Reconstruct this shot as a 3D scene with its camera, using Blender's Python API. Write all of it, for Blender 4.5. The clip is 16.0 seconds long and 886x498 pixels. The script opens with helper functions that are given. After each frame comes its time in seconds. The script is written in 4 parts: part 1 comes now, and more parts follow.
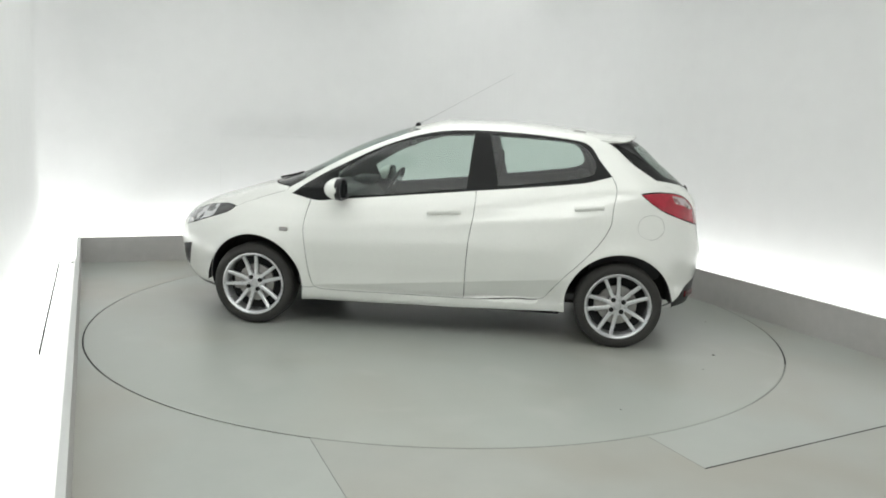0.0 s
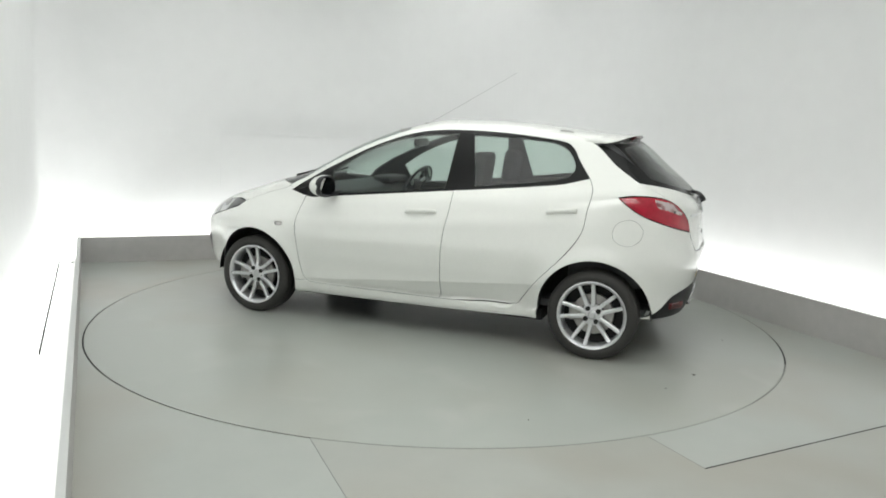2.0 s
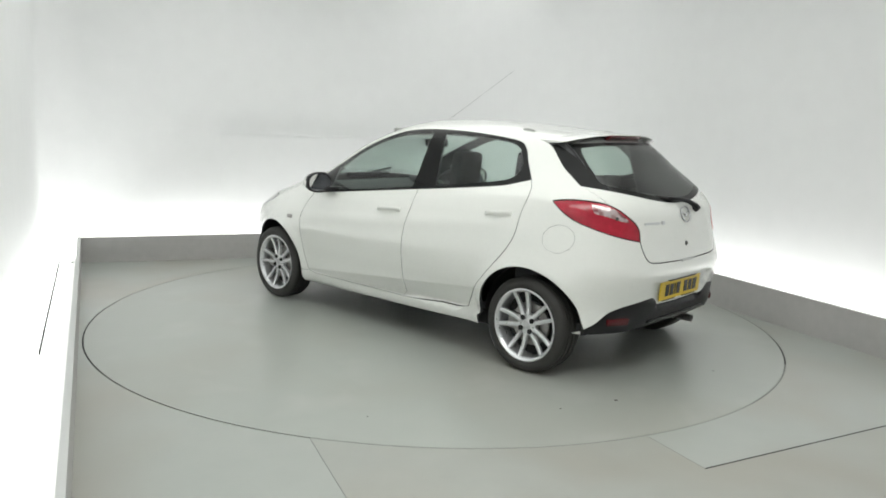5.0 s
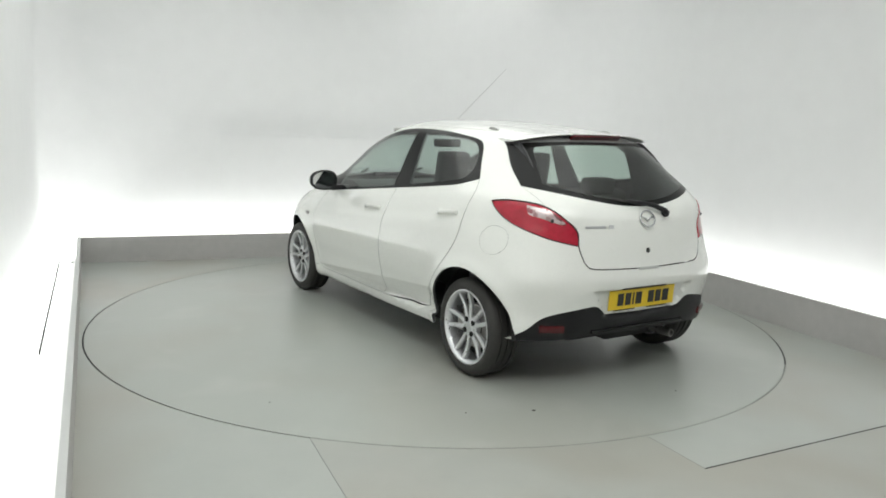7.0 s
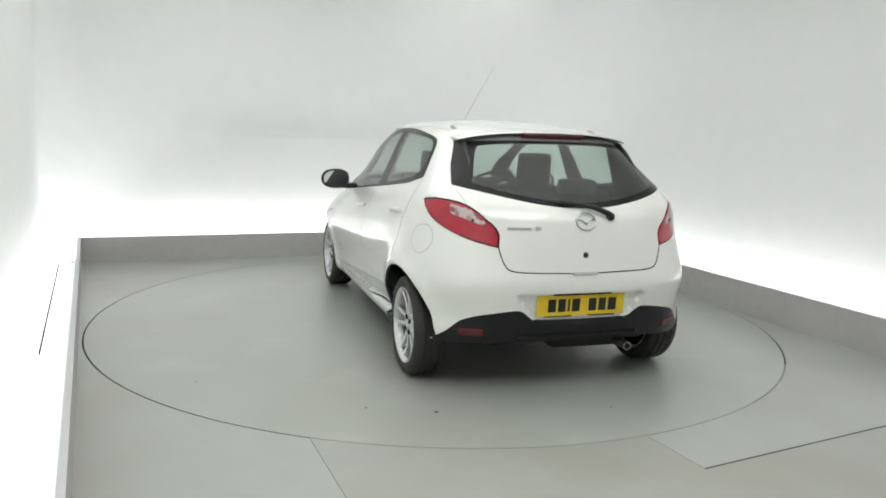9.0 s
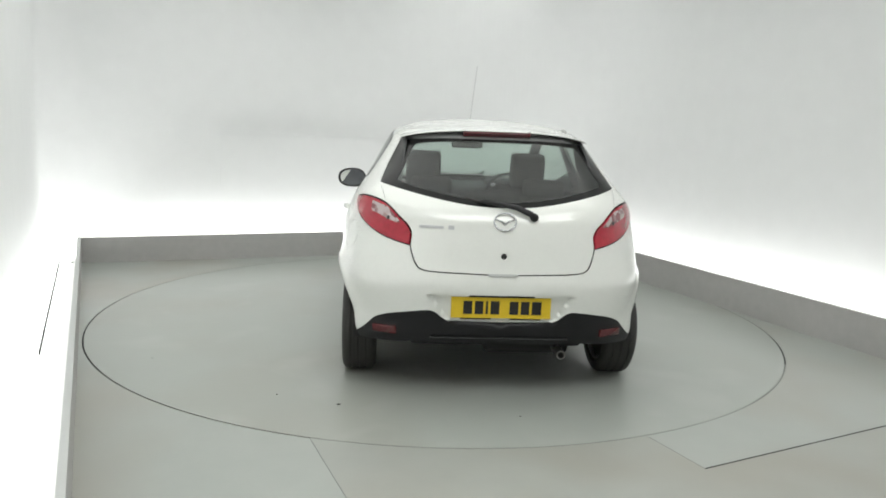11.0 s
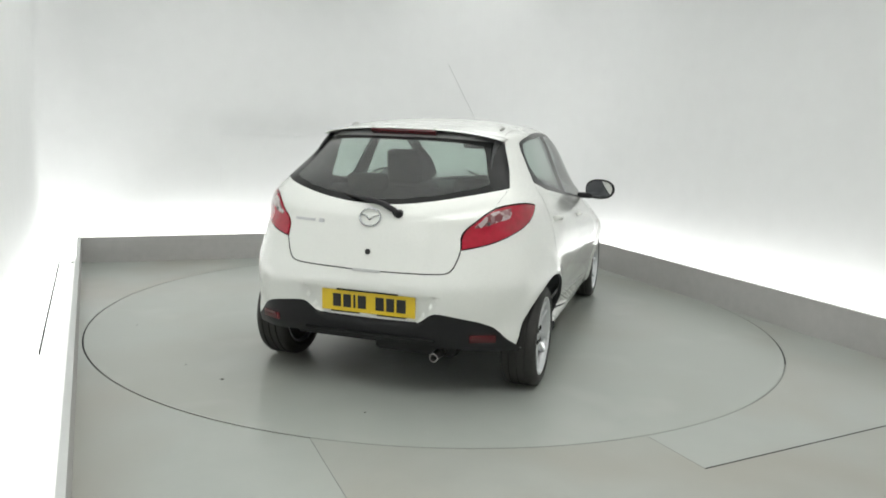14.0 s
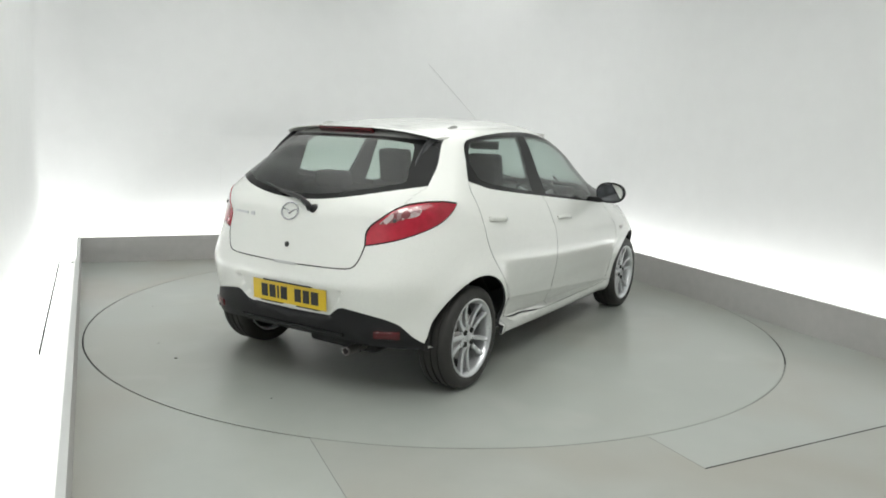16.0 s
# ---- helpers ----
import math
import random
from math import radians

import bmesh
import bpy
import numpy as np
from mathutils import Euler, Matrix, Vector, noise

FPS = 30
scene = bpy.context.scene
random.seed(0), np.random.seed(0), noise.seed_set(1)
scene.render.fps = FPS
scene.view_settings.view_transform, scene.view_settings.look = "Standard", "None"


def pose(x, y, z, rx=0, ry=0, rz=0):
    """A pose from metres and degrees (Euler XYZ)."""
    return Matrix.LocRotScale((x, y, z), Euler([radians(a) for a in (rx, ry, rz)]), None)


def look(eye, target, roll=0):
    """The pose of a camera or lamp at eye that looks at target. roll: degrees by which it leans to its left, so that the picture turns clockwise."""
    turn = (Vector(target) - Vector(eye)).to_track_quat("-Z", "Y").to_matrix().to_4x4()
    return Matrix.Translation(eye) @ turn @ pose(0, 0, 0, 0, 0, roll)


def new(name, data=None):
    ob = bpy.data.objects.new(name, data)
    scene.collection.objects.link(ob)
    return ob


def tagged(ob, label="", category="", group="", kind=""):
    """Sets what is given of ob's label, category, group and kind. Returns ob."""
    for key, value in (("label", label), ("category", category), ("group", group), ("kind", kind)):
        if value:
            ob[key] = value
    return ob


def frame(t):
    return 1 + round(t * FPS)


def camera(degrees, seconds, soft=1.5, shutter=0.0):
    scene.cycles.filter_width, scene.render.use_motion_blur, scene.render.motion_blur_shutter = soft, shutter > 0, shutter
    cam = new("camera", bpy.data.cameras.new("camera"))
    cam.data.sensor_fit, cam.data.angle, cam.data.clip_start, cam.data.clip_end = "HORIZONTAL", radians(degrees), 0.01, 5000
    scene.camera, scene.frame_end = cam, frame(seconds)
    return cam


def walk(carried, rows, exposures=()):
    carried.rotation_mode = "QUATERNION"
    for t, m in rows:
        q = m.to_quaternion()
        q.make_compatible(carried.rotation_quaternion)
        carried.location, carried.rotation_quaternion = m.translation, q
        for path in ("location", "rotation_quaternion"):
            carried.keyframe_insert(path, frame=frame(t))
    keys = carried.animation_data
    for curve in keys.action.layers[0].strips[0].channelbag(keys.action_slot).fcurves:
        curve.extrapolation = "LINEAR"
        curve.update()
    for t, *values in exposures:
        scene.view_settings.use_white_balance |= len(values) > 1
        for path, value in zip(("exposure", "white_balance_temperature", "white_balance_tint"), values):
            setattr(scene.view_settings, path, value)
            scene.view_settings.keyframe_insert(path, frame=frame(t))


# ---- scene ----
# camera: fixed, leaning a little, 1.4 m above the floor of the studio
cam = camera(60.4, 16.0, soft=1.8)
EYE = Vector((0.0, -5.6415, 1.4269))
YAW, PITCH, ROLL = 0.00593, -0.16292, 2.12
AIM = EYE + Vector((math.sin(YAW) * math.cos(PITCH), math.cos(YAW) * math.cos(PITCH), math.sin(PITCH)))
walk(cam, [(0.0, look(EYE, AIM, ROLL)), (16.0, look(EYE, AIM, ROLL))], exposures=[(0.0, 0.0), (16.0, 0.0)])

TURN0, RATE = 172.87, -7.1814      # heading of the car in degrees, and degrees a second
OFF = Vector((-0.0314, -0.2104, 0.0))  # the car's middle from the turntable's axis, in the car's own axes
DISC_R = 2.442
PHI = 23.0                          # the room's turn against the camera's axis
ROOM = pose(0, 0, 0, 0, 0, PHI)
# corners of the low wall's inner face: near the camera, back left, back right, entrance side
PLAN = [Vector((0.45, -6.88)), Vector((-3.386, 1.481)), Vector((1.199, 3.269)), Vector((5.86, -7.46))]
TROUGH = 0.33                       # from the low wall's inner face to the cyclorama wall
CEIL = 3.1

# ---- world and light ----
world = bpy.data.worlds.new("studio_world")
scene.world = world
world.use_nodes = True
world.node_tree.nodes["Background"].inputs[0].default_value = (0.9, 0.95, 1.0, 1)
world.node_tree.nodes["Background"].inputs[1].default_value = 0.02


def area(name, m, sx, sy, watts, colour):
    d = bpy.data.lights.new(name, "AREA")
    d.shape, d.size, d.size_y, d.energy, d.color = "RECTANGLE", sx, sy, watts, colour
    ob = new(name, d)
    ob.matrix_world = ROOM @ m
    return ob


# ceiling light boxes, both out of view; the second is added front fill
LIGHTS = [(-0.3, -0.1, 3.8, 4.2, 1.10), (-0.75, -3.75, 3.0, 1.6, 9.4)]
for lu, lv, su, sv, per in LIGHTS:
    area("ceiling_lamp", pose(lu, lv, CEIL - 0.07), su, sv, per * su * sv, (0.99, 1.0, 0.975))
# two tubes close to the back wall
BACK_LAMPS = [(3.95, 0.42, 1.3), (5.35, 1.15, 0.9)]
BW = (PLAN[2] - PLAN[1]).normalized()
for along, out, ln in BACK_LAMPS:
    p = PLAN[1] + BW * along + Vector((BW.y, -BW.x)) * (out - 0.33)
    d = bpy.data.lights.new("back_lamp", "AREA")
    d.shape, d.size, d.size_y, d.energy, d.color = "RECTANGLE", ln, 0.2, 0.8 * ln, (0.99, 1.0, 0.98)
    ob = new("back_lamp", d)
    ob.matrix_world = pose(p.x, p.y, CEIL - 0.12, 0, 0, math.degrees(math.atan2(BW.y, BW.x)))
# cove lamps in the trough behind the low wall, aimed up at the cyclorama
COVES = (3.5, 3.5, 2.8)
for p, q, watts in zip(PLAN, PLAN[1:], COVES):
    d = (q - p).normalized()
    mid = (p + q) / 2 + Vector((-d.y, d.x)) * 0.17
    area("cove_lamp", pose(mid.x, mid.y, 0.10, 180, 0, -math.degrees(math.atan2(d.y, d.x))), (q - p).length - 0.1, 0.12, watts * (q - p).length, (0.99, 1.0, 0.98)).matrix_world = pose(mid.x, mid.y, 0.10, 0, 0, math.degrees(math.atan2(d.y, d.x))) @ pose(0, 0, 0, 180)

# ---- materials ----
def material(name, colour, rough=0.5, metal=0.0, coat=0.0, vary=0.0, scale=30.0, bump=0.0, bump_scale=200.0, emit=None, strength=0.0, fine=0.0, ior=1.5):
    m = bpy.data.materials.new(name)
    m.use_nodes = True
    nt = m.node_tree
    b = nt.nodes["Principled BSDF"]
    b.inputs["Base Color"].default_value = (*colour, 1)
    b.inputs["Roughness"].default_value, b.inputs["Metallic"].default_value = rough, metal
    b.inputs["Coat Weight"].default_value, b.inputs["Coat Roughness"].default_value = coat, 0.04
    b.inputs["IOR"].default_value = ior
    tc = nt.nodes.new("ShaderNodeTexCoord")
    if vary:
        n1, n2 = nt.nodes.new("ShaderNodeTexNoise"), nt.nodes.new("ShaderNodeTexNoise")
        n1.inputs["Scale"].default_value, n1.inputs["Detail"].default_value = scale, 5
        n2.inputs["Scale"].default_value, n2.inputs["Detail"].default_value = scale * 0.09, 3
        add = nt.nodes.new("ShaderNodeMath")
        add.operation = "ADD"
        mr = nt.nodes.new("ShaderNodeMapRange")
        mr.inputs["From Min"].default_value, mr.inputs["From Max"].default_value = 0.65, 1.35
        mr.inputs["To Min"].default_value, mr.inputs["To Max"].default_value = 1 - vary, 1 + vary
        mix = nt.nodes.new("ShaderNodeMix")
        mix.data_type, mix.blend_type = "RGBA", "MULTIPLY"
        mix.inputs[0].default_value = 1
        mix.inputs[6].default_value = (*colour, 1)
        for n in (n1, n2):
            nt.links.new(tc.outputs["Object"], n.inputs["Vector"])
        nt.links.new(n1.outputs["Fac"], add.inputs[0])
        nt.links.new(n2.outputs["Fac"], add.inputs[1])
        nt.links.new(add.outputs[0], mr.inputs["Value"])
        nt.links.new(mr.outputs[0], mix.inputs[7])
        nt.links.new(mix.outputs[2], b.inputs["Base Color"])
        rr = nt.nodes.new("ShaderNodeMapRange")
        rr.inputs["To Min"].default_value, rr.inputs["To Max"].default_value = max(rough - 0.08, 0.02), min(rough + 0.08, 1)
        nt.links.new(n1.outputs["Fac"], rr.inputs["Value"])
        nt.links.new(rr.outputs[0], b.inputs["Roughness"])
    if bump:
        n3, bp = nt.nodes.new("ShaderNodeTexNoise"), nt.nodes.new("ShaderNodeBump")
        n3.inputs["Scale"].default_value = bump_scale
        bp.inputs["Strength"].default_value, bp.inputs["Distance"].default_value = bump, 0.002
        nt.links.new(tc.outputs["Object"], n3.inputs["Vector"])
        nt.links.new(n3.outputs["Fac"], bp.inputs["Height"])
        nt.links.new(bp.outputs[0], b.inputs["Normal"])
    if emit:
        b.inputs["Emission Color"].default_value, b.inputs["Emission Strength"].default_value = (*emit, 1), strength
    return m


def glass_sheet(name, tint, gloss=0.03, front=0.045):
    """A tinted pane: straight through, with a reflection that grows towards grazing angles."""
    m = bpy.data.materials.new(name)
    m.use_nodes = True
    nt = m.node_tree
    out = nt.nodes["Material Output"]
    nt.nodes.remove(nt.nodes["Principled BSDF"])
    tr, gl, lw, pw, ma, mx = (nt.nodes.new("ShaderNode" + k) for k in ("BsdfTransparent", "BsdfGlossy", "LayerWeight", "Math", "Math", "MixShader"))
    tr.inputs[0].default_value = (*tint, 1)
    gl.inputs["Roughness"].default_value = gloss
    lw.inputs["Blend"].default_value = 0.5
    pw.operation, ma.operation = "POWER", "MULTIPLY_ADD"
    pw.inputs[1].default_value = 4.0
    ma.inputs[1].default_value, ma.inputs[2].default_value = 0.85, front
    nt.links.new(lw.outputs["Facing"], pw.inputs[0])
    nt.links.new(pw.outputs[0], ma.inputs[0])
    nt.links.new(ma.outputs[0], mx.inputs[0])
    nt.links.new(tr.outputs[0], mx.inputs[1])
    nt.links.new(gl.outputs[0], mx.inputs[2])
    nt.links.new(mx.outputs[0], out.inputs[0])
    return m


def faceted(name, light, dark, scale):
    """A reflector of small bright and dark facets under a clear lens."""
    m = material(name, light, 0.2, metal=0.3, coat=1.0)
    nt = m.node_tree
    b = nt.nodes["Principled BSDF"]
    tc = next(n for n in nt.nodes if n.type == "TEX_COORD")
    vo, bw, mr, mx = nt.nodes.new("ShaderNodeTexVoronoi"), nt.nodes.new("ShaderNodeRGBToBW"), nt.nodes.new("ShaderNodeMapRange"), nt.nodes.new("ShaderNodeMix")
    vo.inputs["Scale"].default_value = scale
    mr.inputs["From Min"].default_value, mr.inputs["From Max"].default_value = 0.3, 0.62
    mx.data_type = "RGBA"
    mx.inputs[6].default_value, mx.inputs[7].default_value = (*dark, 1), (*light, 1)
    nt.links.new(tc.outputs["Object"], vo.inputs["Vector"])
    nt.links.new(vo.outputs["Color"], bw.inputs[0])
    nt.links.new(bw.outputs[0], mr.inputs["Value"])
    nt.links.new(mr.outputs[0], mx.inputs[0])
    nt.links.new(mx.outputs[2], b.inputs["Base Color"])
    return m


def clear_back(name):
    """The inner face of a pane, which adds nothing."""
    m = bpy.data.materials.new(name)
    m.use_nodes = True
    nt = m.node_tree
    nt.nodes.remove(nt.nodes["Principled BSDF"])
    tr = nt.nodes.new("ShaderNodeBsdfTransparent")
    tr.inputs[0].default_value = (0.97, 0.98, 0.97, 1)
    nt.links.new(tr.outputs[0], nt.nodes["Material Output"].inputs[0])
    return m


def stained(m, colour, scale, low, high, amount):
    """Dirt patches with a shape of their own over a material's colour."""
    nt = m.node_tree
    b = nt.nodes["Principled BSDF"]
    src = b.inputs["Base Color"].links[0].from_socket
    tc = next(n for n in nt.nodes if n.type == "TEX_COORD")
    n, mr, mx = nt.nodes.new("ShaderNodeTexNoise"), nt.nodes.new("ShaderNodeMapRange"), nt.nodes.new("ShaderNodeMix")
    n.inputs["Scale"].default_value, n.inputs["Detail"].default_value, n.inputs["Distortion"].default_value = scale, 2, 0.3
    mr.inputs["From Min"].default_value, mr.inputs["From Max"].default_value, mr.inputs["To Max"].default_value = low, high, amount
    mx.data_type = "RGBA"
    mx.inputs[7].default_value = (*colour, 1)
    nt.links.new(tc.outputs["Object"], n.inputs["Vector"])
    nt.links.new(n.outputs["Fac"], mr.inputs["Value"])
    nt.links.new(mr.outputs[0], mx.inputs[0])
    nt.links.new(src, mx.inputs[6])
    nt.links.new(mx.outputs[2], b.inputs["Base Color"])


WALL = material("cyclorama_paint", (0.80, 0.805, 0.805), 0.8, vary=0.02, scale=6)
PARAPET = material("grey_painted_board", (0.44, 0.43, 0.42), 0.6, vary=0.06, scale=14, bump=0.06)
BOARD_TOP = material("white_board_edge", (0.72, 0.74, 0.72), 0.5, vary=0.04)
FLOOR = material("painted_grey_floor", (0.37, 0.392, 0.364), 0.32, vary=0.05, scale=5)
DISC = material("painted_turntable", (0.365, 0.388, 0.358), 0.32, vary=0.05, scale=4)
JOINT = material("dark_joint", (0.02, 0.022, 0.02), 0.7)
DIRT = material("dark_dirt", (0.10, 0.095, 0.085), 0.8)
DIFFUSER = material("light_diffuser", (0.9, 0.9, 0.9), 0.5, emit=(0.97, 1.0, 0.96), strength=0.75)
TUBE = material("cove_tube", (0.9, 0.9, 0.9), 0.4, emit=(0.97, 1.0, 0.97), strength=2.0)
PAINT = material("white_car_paint", (0.80, 0.812, 0.775), 0.28, coat=1.0, vary=0.008, scale=300)
BLACK = material("gloss_black_trim", (0.009, 0.0095, 0.0095), 0.24, ior=1.27)
PLASTIC = material("textured_black_plastic", (0.009, 0.009, 0.0105), 0.42, ior=1.4, vary=0.15, scale=120, bump=0.15, bump_scale=500)
RUBBER = material("tyre_rubber", (0.027, 0.026, 0.024), 0.62, vary=0.2, scale=40, bump=0.12, bump_scale=300)
DARK = material("dark_underbody", (0.012, 0.012, 0.012), 0.8, vary=0.2, scale=20)
ALLOY = material("silver_alloy", (0.70, 0.71, 0.725), 0.30, metal=0.75, coat=0.3, vary=0.03, scale=60)
DISC_STEEL = material("brake_steel", (0.36, 0.35, 0.34), 0.35, metal=0.9, vary=0.15, scale=30)
SILVER = material("silver_trim", (0.55, 0.56, 0.57), 0.3, metal=0.6)
CLOTH = material("charcoal_cloth", (0.03, 0.03, 0.033), 0.9, vary=0.15, scale=150, bump=0.03, bump_scale=300)
TRIM = material("interior_plastic", (0.04, 0.041, 0.043), 0.6, vary=0.1, scale=80, bump=0.1)
LINER = material("headliner_cloth", (0.42, 0.42, 0.41), 0.9, vary=0.04, scale=100)
GLASS = glass_sheet("side_glass", (0.76, 0.84, 0.81), gloss=0.10, front=0.065)
REAR_GLASS = glass_sheet("rear_glass", (0.68, 0.76, 0.72), gloss=0.26, front=0.06)
PANE_BACK = clear_back("pane_inner_face")
RED = material("red_lamp_lens", (0.37, 0.011, 0.030), 0.2, coat=0.6, vary=0.28, scale=28)
DEEP_RED = material("dark_red_reflector", (0.075, 0.005, 0.008), 0.25, coat=0.3)
CLEAR = faceted("clear_lamp_lens", (0.60, 0.50, 0.50), (0.24, 0.07, 0.08), 42.0)
LAMP = faceted("headlamp_reflector", (0.72, 0.73, 0.74), (0.14, 0.145, 0.15), 20.0)
SMOKED = material("smoked_headlamp_end", (0.045, 0.046, 0.048), 0.15, coat=1.0, vary=0.3, scale=40)
# white spoiler's lower face: its shade is put into this grey
UNDERSIDE = material("shade_grey_spoiler_face", (0.25, 0.253, 0.25), 0.25, coat=0.4, vary=0.05, scale=30)
YELLOW = material("yellow_plate", (0.74, 0.52, 0.025), 0.35, vary=0.03, scale=80)
INK = material("plate_black", (0.012, 0.012, 0.012), 0.4)
MIRROR = material("mirror_glass", (0.28, 0.29, 0.31), 0.02, metal=1.0)

stained(FLOOR, (0.33, 0.295, 0.245), 0.8, 0.45, 0.70, 0.65)
stained(DISC, (0.315, 0.295, 0.25), 0.75, 0.46, 0.72, 0.5)
stained(DISC, (0.46, 0.47, 0.44), 1.9, 0.56, 0.72, 0.35)
# paint of the unseen closing wall, pale so that it fills the car's sides
FILL_WALL = material("pale_fill_wall", (0.52, 0.525, 0.52), 0.7, vary=0.05, scale=8)
AERIAL = material("grey_aerial_rod", (0.50, 0.50, 0.50), 0.5)
CAPPING = material("pale_board_edge", (0.50, 0.51, 0.50), 0.5, vary=0.04)
FAINT = material("filled_joint", (0.27, 0.28, 0.26), 0.7)
PLATE = material("scuffed_floor_plate", (0.355, 0.367, 0.337), 0.38, vary=0.06, scale=6)
stained(PLATE, (0.30, 0.275, 0.225), 1.0, 0.42, 0.70, 0.6)
DUST = material("packed_dust", (0.33, 0.345, 0.32), 0.8, vary=0.1, scale=30)
WHITE_TROUGH = material("white_trough_paint", (0.82, 0.82, 0.81), 0.6, vary=0.03)

BADGE = material("badge_metal", (0.50, 0.51, 0.52), 0.2, metal=0.9)

# ---- mesh helpers ----
def mesh_of(name, bm, mat, smooth=False):
    me = bpy.data.meshes.new(name)
    bm.to_mesh(me)
    bm.free()
    me.materials.append(mat)
    if smooth:
        me.shade_smooth()
    return me


def part(name, bm, mat, parent=None, label="", smooth=False, m=None, sharp=None):
    me = mesh_of(name, bm, mat, smooth or sharp is not None)
    if sharp is not None:
        me.set_sharp_from_angle(angle=radians(sharp))
    ob = new(name, me)
    if parent is not None:
        ob.parent = parent
    if m is not None:
        ob.matrix_basis = m
    if label:
        tagged(ob, label)
    return ob


def box(bm, x0, x1, y0, y1, z0, z1, bevel=0.0, m=None, seg=2):
    r = bmesh.ops.create_cube(bm, size=1)
    vs = r["verts"]
    bmesh.ops.scale(bm, vec=(x1 - x0, y1 - y0, z1 - z0), verts=vs)
    bmesh.ops.translate(bm, vec=((x0 + x1) / 2, (y0 + y1) / 2, (z0 + z1) / 2), verts=vs)
    if bevel:
        es = list({e for v in vs for e in v.link_edges})
        r = bmesh.ops.bevel(bm, geom=es, offset=bevel, segments=seg, affect="EDGES", profile=0.6)
        vs = list({v for f in r["faces"] for v in f.verts} | {v for v in vs if v.is_valid})
    if m is not None:
        bmesh.ops.transform(bm, matrix=m, verts=[v for v in vs if v.is_valid])
    return bm


def boxed(*a, **k):
    return box(bmesh.new(), *a, **k)


def prism(bm, poly, z0, z1):
    """A flat polygon (x, y) made solid from z0 to z1."""
    lo = [bm.verts.new((x, y, z0)) for x, y in poly]
    hi = [bm.verts.new((x, y, z1)) for x, y in poly]
    n = len(poly)
    bm.faces.new(list(reversed(lo)))
    bm.faces.new(hi)
    for i in range(n):
        bm.faces.new((lo[i], lo[(i + 1) % n], hi[(i + 1) % n], hi[i]))
    return bm


def lathe(bm, prof, n=48, closed=False):
    """Turn a profile of (radius, y) round the y axis."""
    rings = []
    for r, y in prof:
        rings.append([bm.verts.new((r * math.cos(2 * math.pi * i / n), y, r * math.sin(2 * math.pi * i / n))) for i in range(n)])
    pairs = list(zip(rings, rings[1:])) + ([(rings[-1], rings[0])] if closed else [])
    for a, b in pairs:
        for i in range(n):
            bm.faces.new((a[i], b[i], b[(i + 1) % n], a[(i + 1) % n]))
    return bm


def tube(bm, pts, r, n=8, r2=None):
    """A round bar along points."""
    pts = [Vector(p) for p in pts]
    rings = []
    for i, p in enumerate(pts):
        d = (pts[min(i + 1, len(pts) - 1)] - pts[max(i - 1, 0)]).normalized()
        a = d.cross(Vector((0, 0, 1)) if abs(d.z) < 0.9 else Vector((1, 0, 0))).normalized()
        b = d.cross(a)
        q = r if r2 is None else r + (r2 - r) * i / (len(pts) - 1)
        rings.append([bm.verts.new(p + (a * math.cos(2 * math.pi * k / n) + b * math.sin(2 * math.pi * k / n)) * q) for k in range(n)])
    for s, t in zip(rings, rings[1:]):
        for k in range(n):
            bm.faces.new((s[k], t[k], t[(k + 1) % n], s[(k + 1) % n]))
    bm.faces.new(rings[0])
    bm.faces.new(list(reversed(rings[-1])))
    return bm


# ---- the studio ----
def studio():
    # floor with a round hole for the turntable
    bm = bmesh.new()
    n = 128
    inner = [bm.verts.new((DISC_R * math.cos(2 * math.pi * i / n), DISC_R * math.sin(2 * math.pi * i / n), 0)) for i in range(n)]
    low = [bm.verts.new((v.co.x, v.co.y, -0.05)) for v in inner]
    mid = [bm.verts.new((6.5 * math.cos(2 * math.pi * i / n), 6.5 * math.sin(2 * math.pi * i / n), 0)) for i in range(n)]
    out = [bm.verts.new((14 * math.cos(2 * math.pi * i / n), 14 * math.sin(2 * math.pi * i / n), 0)) for i in range(n)]
    for i in range(n):
        j = (i + 1) % n
        bm.faces.new((inner[i], mid[i], mid[j], inner[j]))
        bm.faces.new((mid[i], out[i], out[j], mid[j]))
        bm.faces.new((low[i], inner[i], inner[j], low[j]))
    bm.faces.new(list(reversed(low)))
    bm.normal_update()
    floor = part("floor", bm, FLOOR)
    tagged(floor, "smooth grey painted concrete studio floor", "floor", kind="structure")
    # turntable disc, 6 mm of gap round it
    bm = bmesh.new()
    prism(bm, [((DISC_R - 0.011) * math.cos(2 * math.pi * i / 192), (DISC_R - 0.011) * math.sin(2 * math.pi * i / 192)) for i in range(192)], -0.04, 0.0)
    disc = tagged(part("turntable", bm, DISC), "round grey painted turntable disc set flush into the floor", "turntable")
    return floor, disc


def offset_plan(d):
    """The plan's corners moved outwards by d."""
    out = []
    for k, p in enumerate(PLAN):
        ns = []
        for a, b in ((k - 1, k), (k, k + 1)):
            if a >= 0 and b < len(PLAN):
                t = (PLAN[b] - PLAN[a]).normalized()
                ns.append(Vector((-t.y, t.x)))
        n = sum(ns, Vector((0, 0)))
        n.normalize()
        out.append(p + n * (d / max(n.dot(ns[0]), 0.2)))
    return out


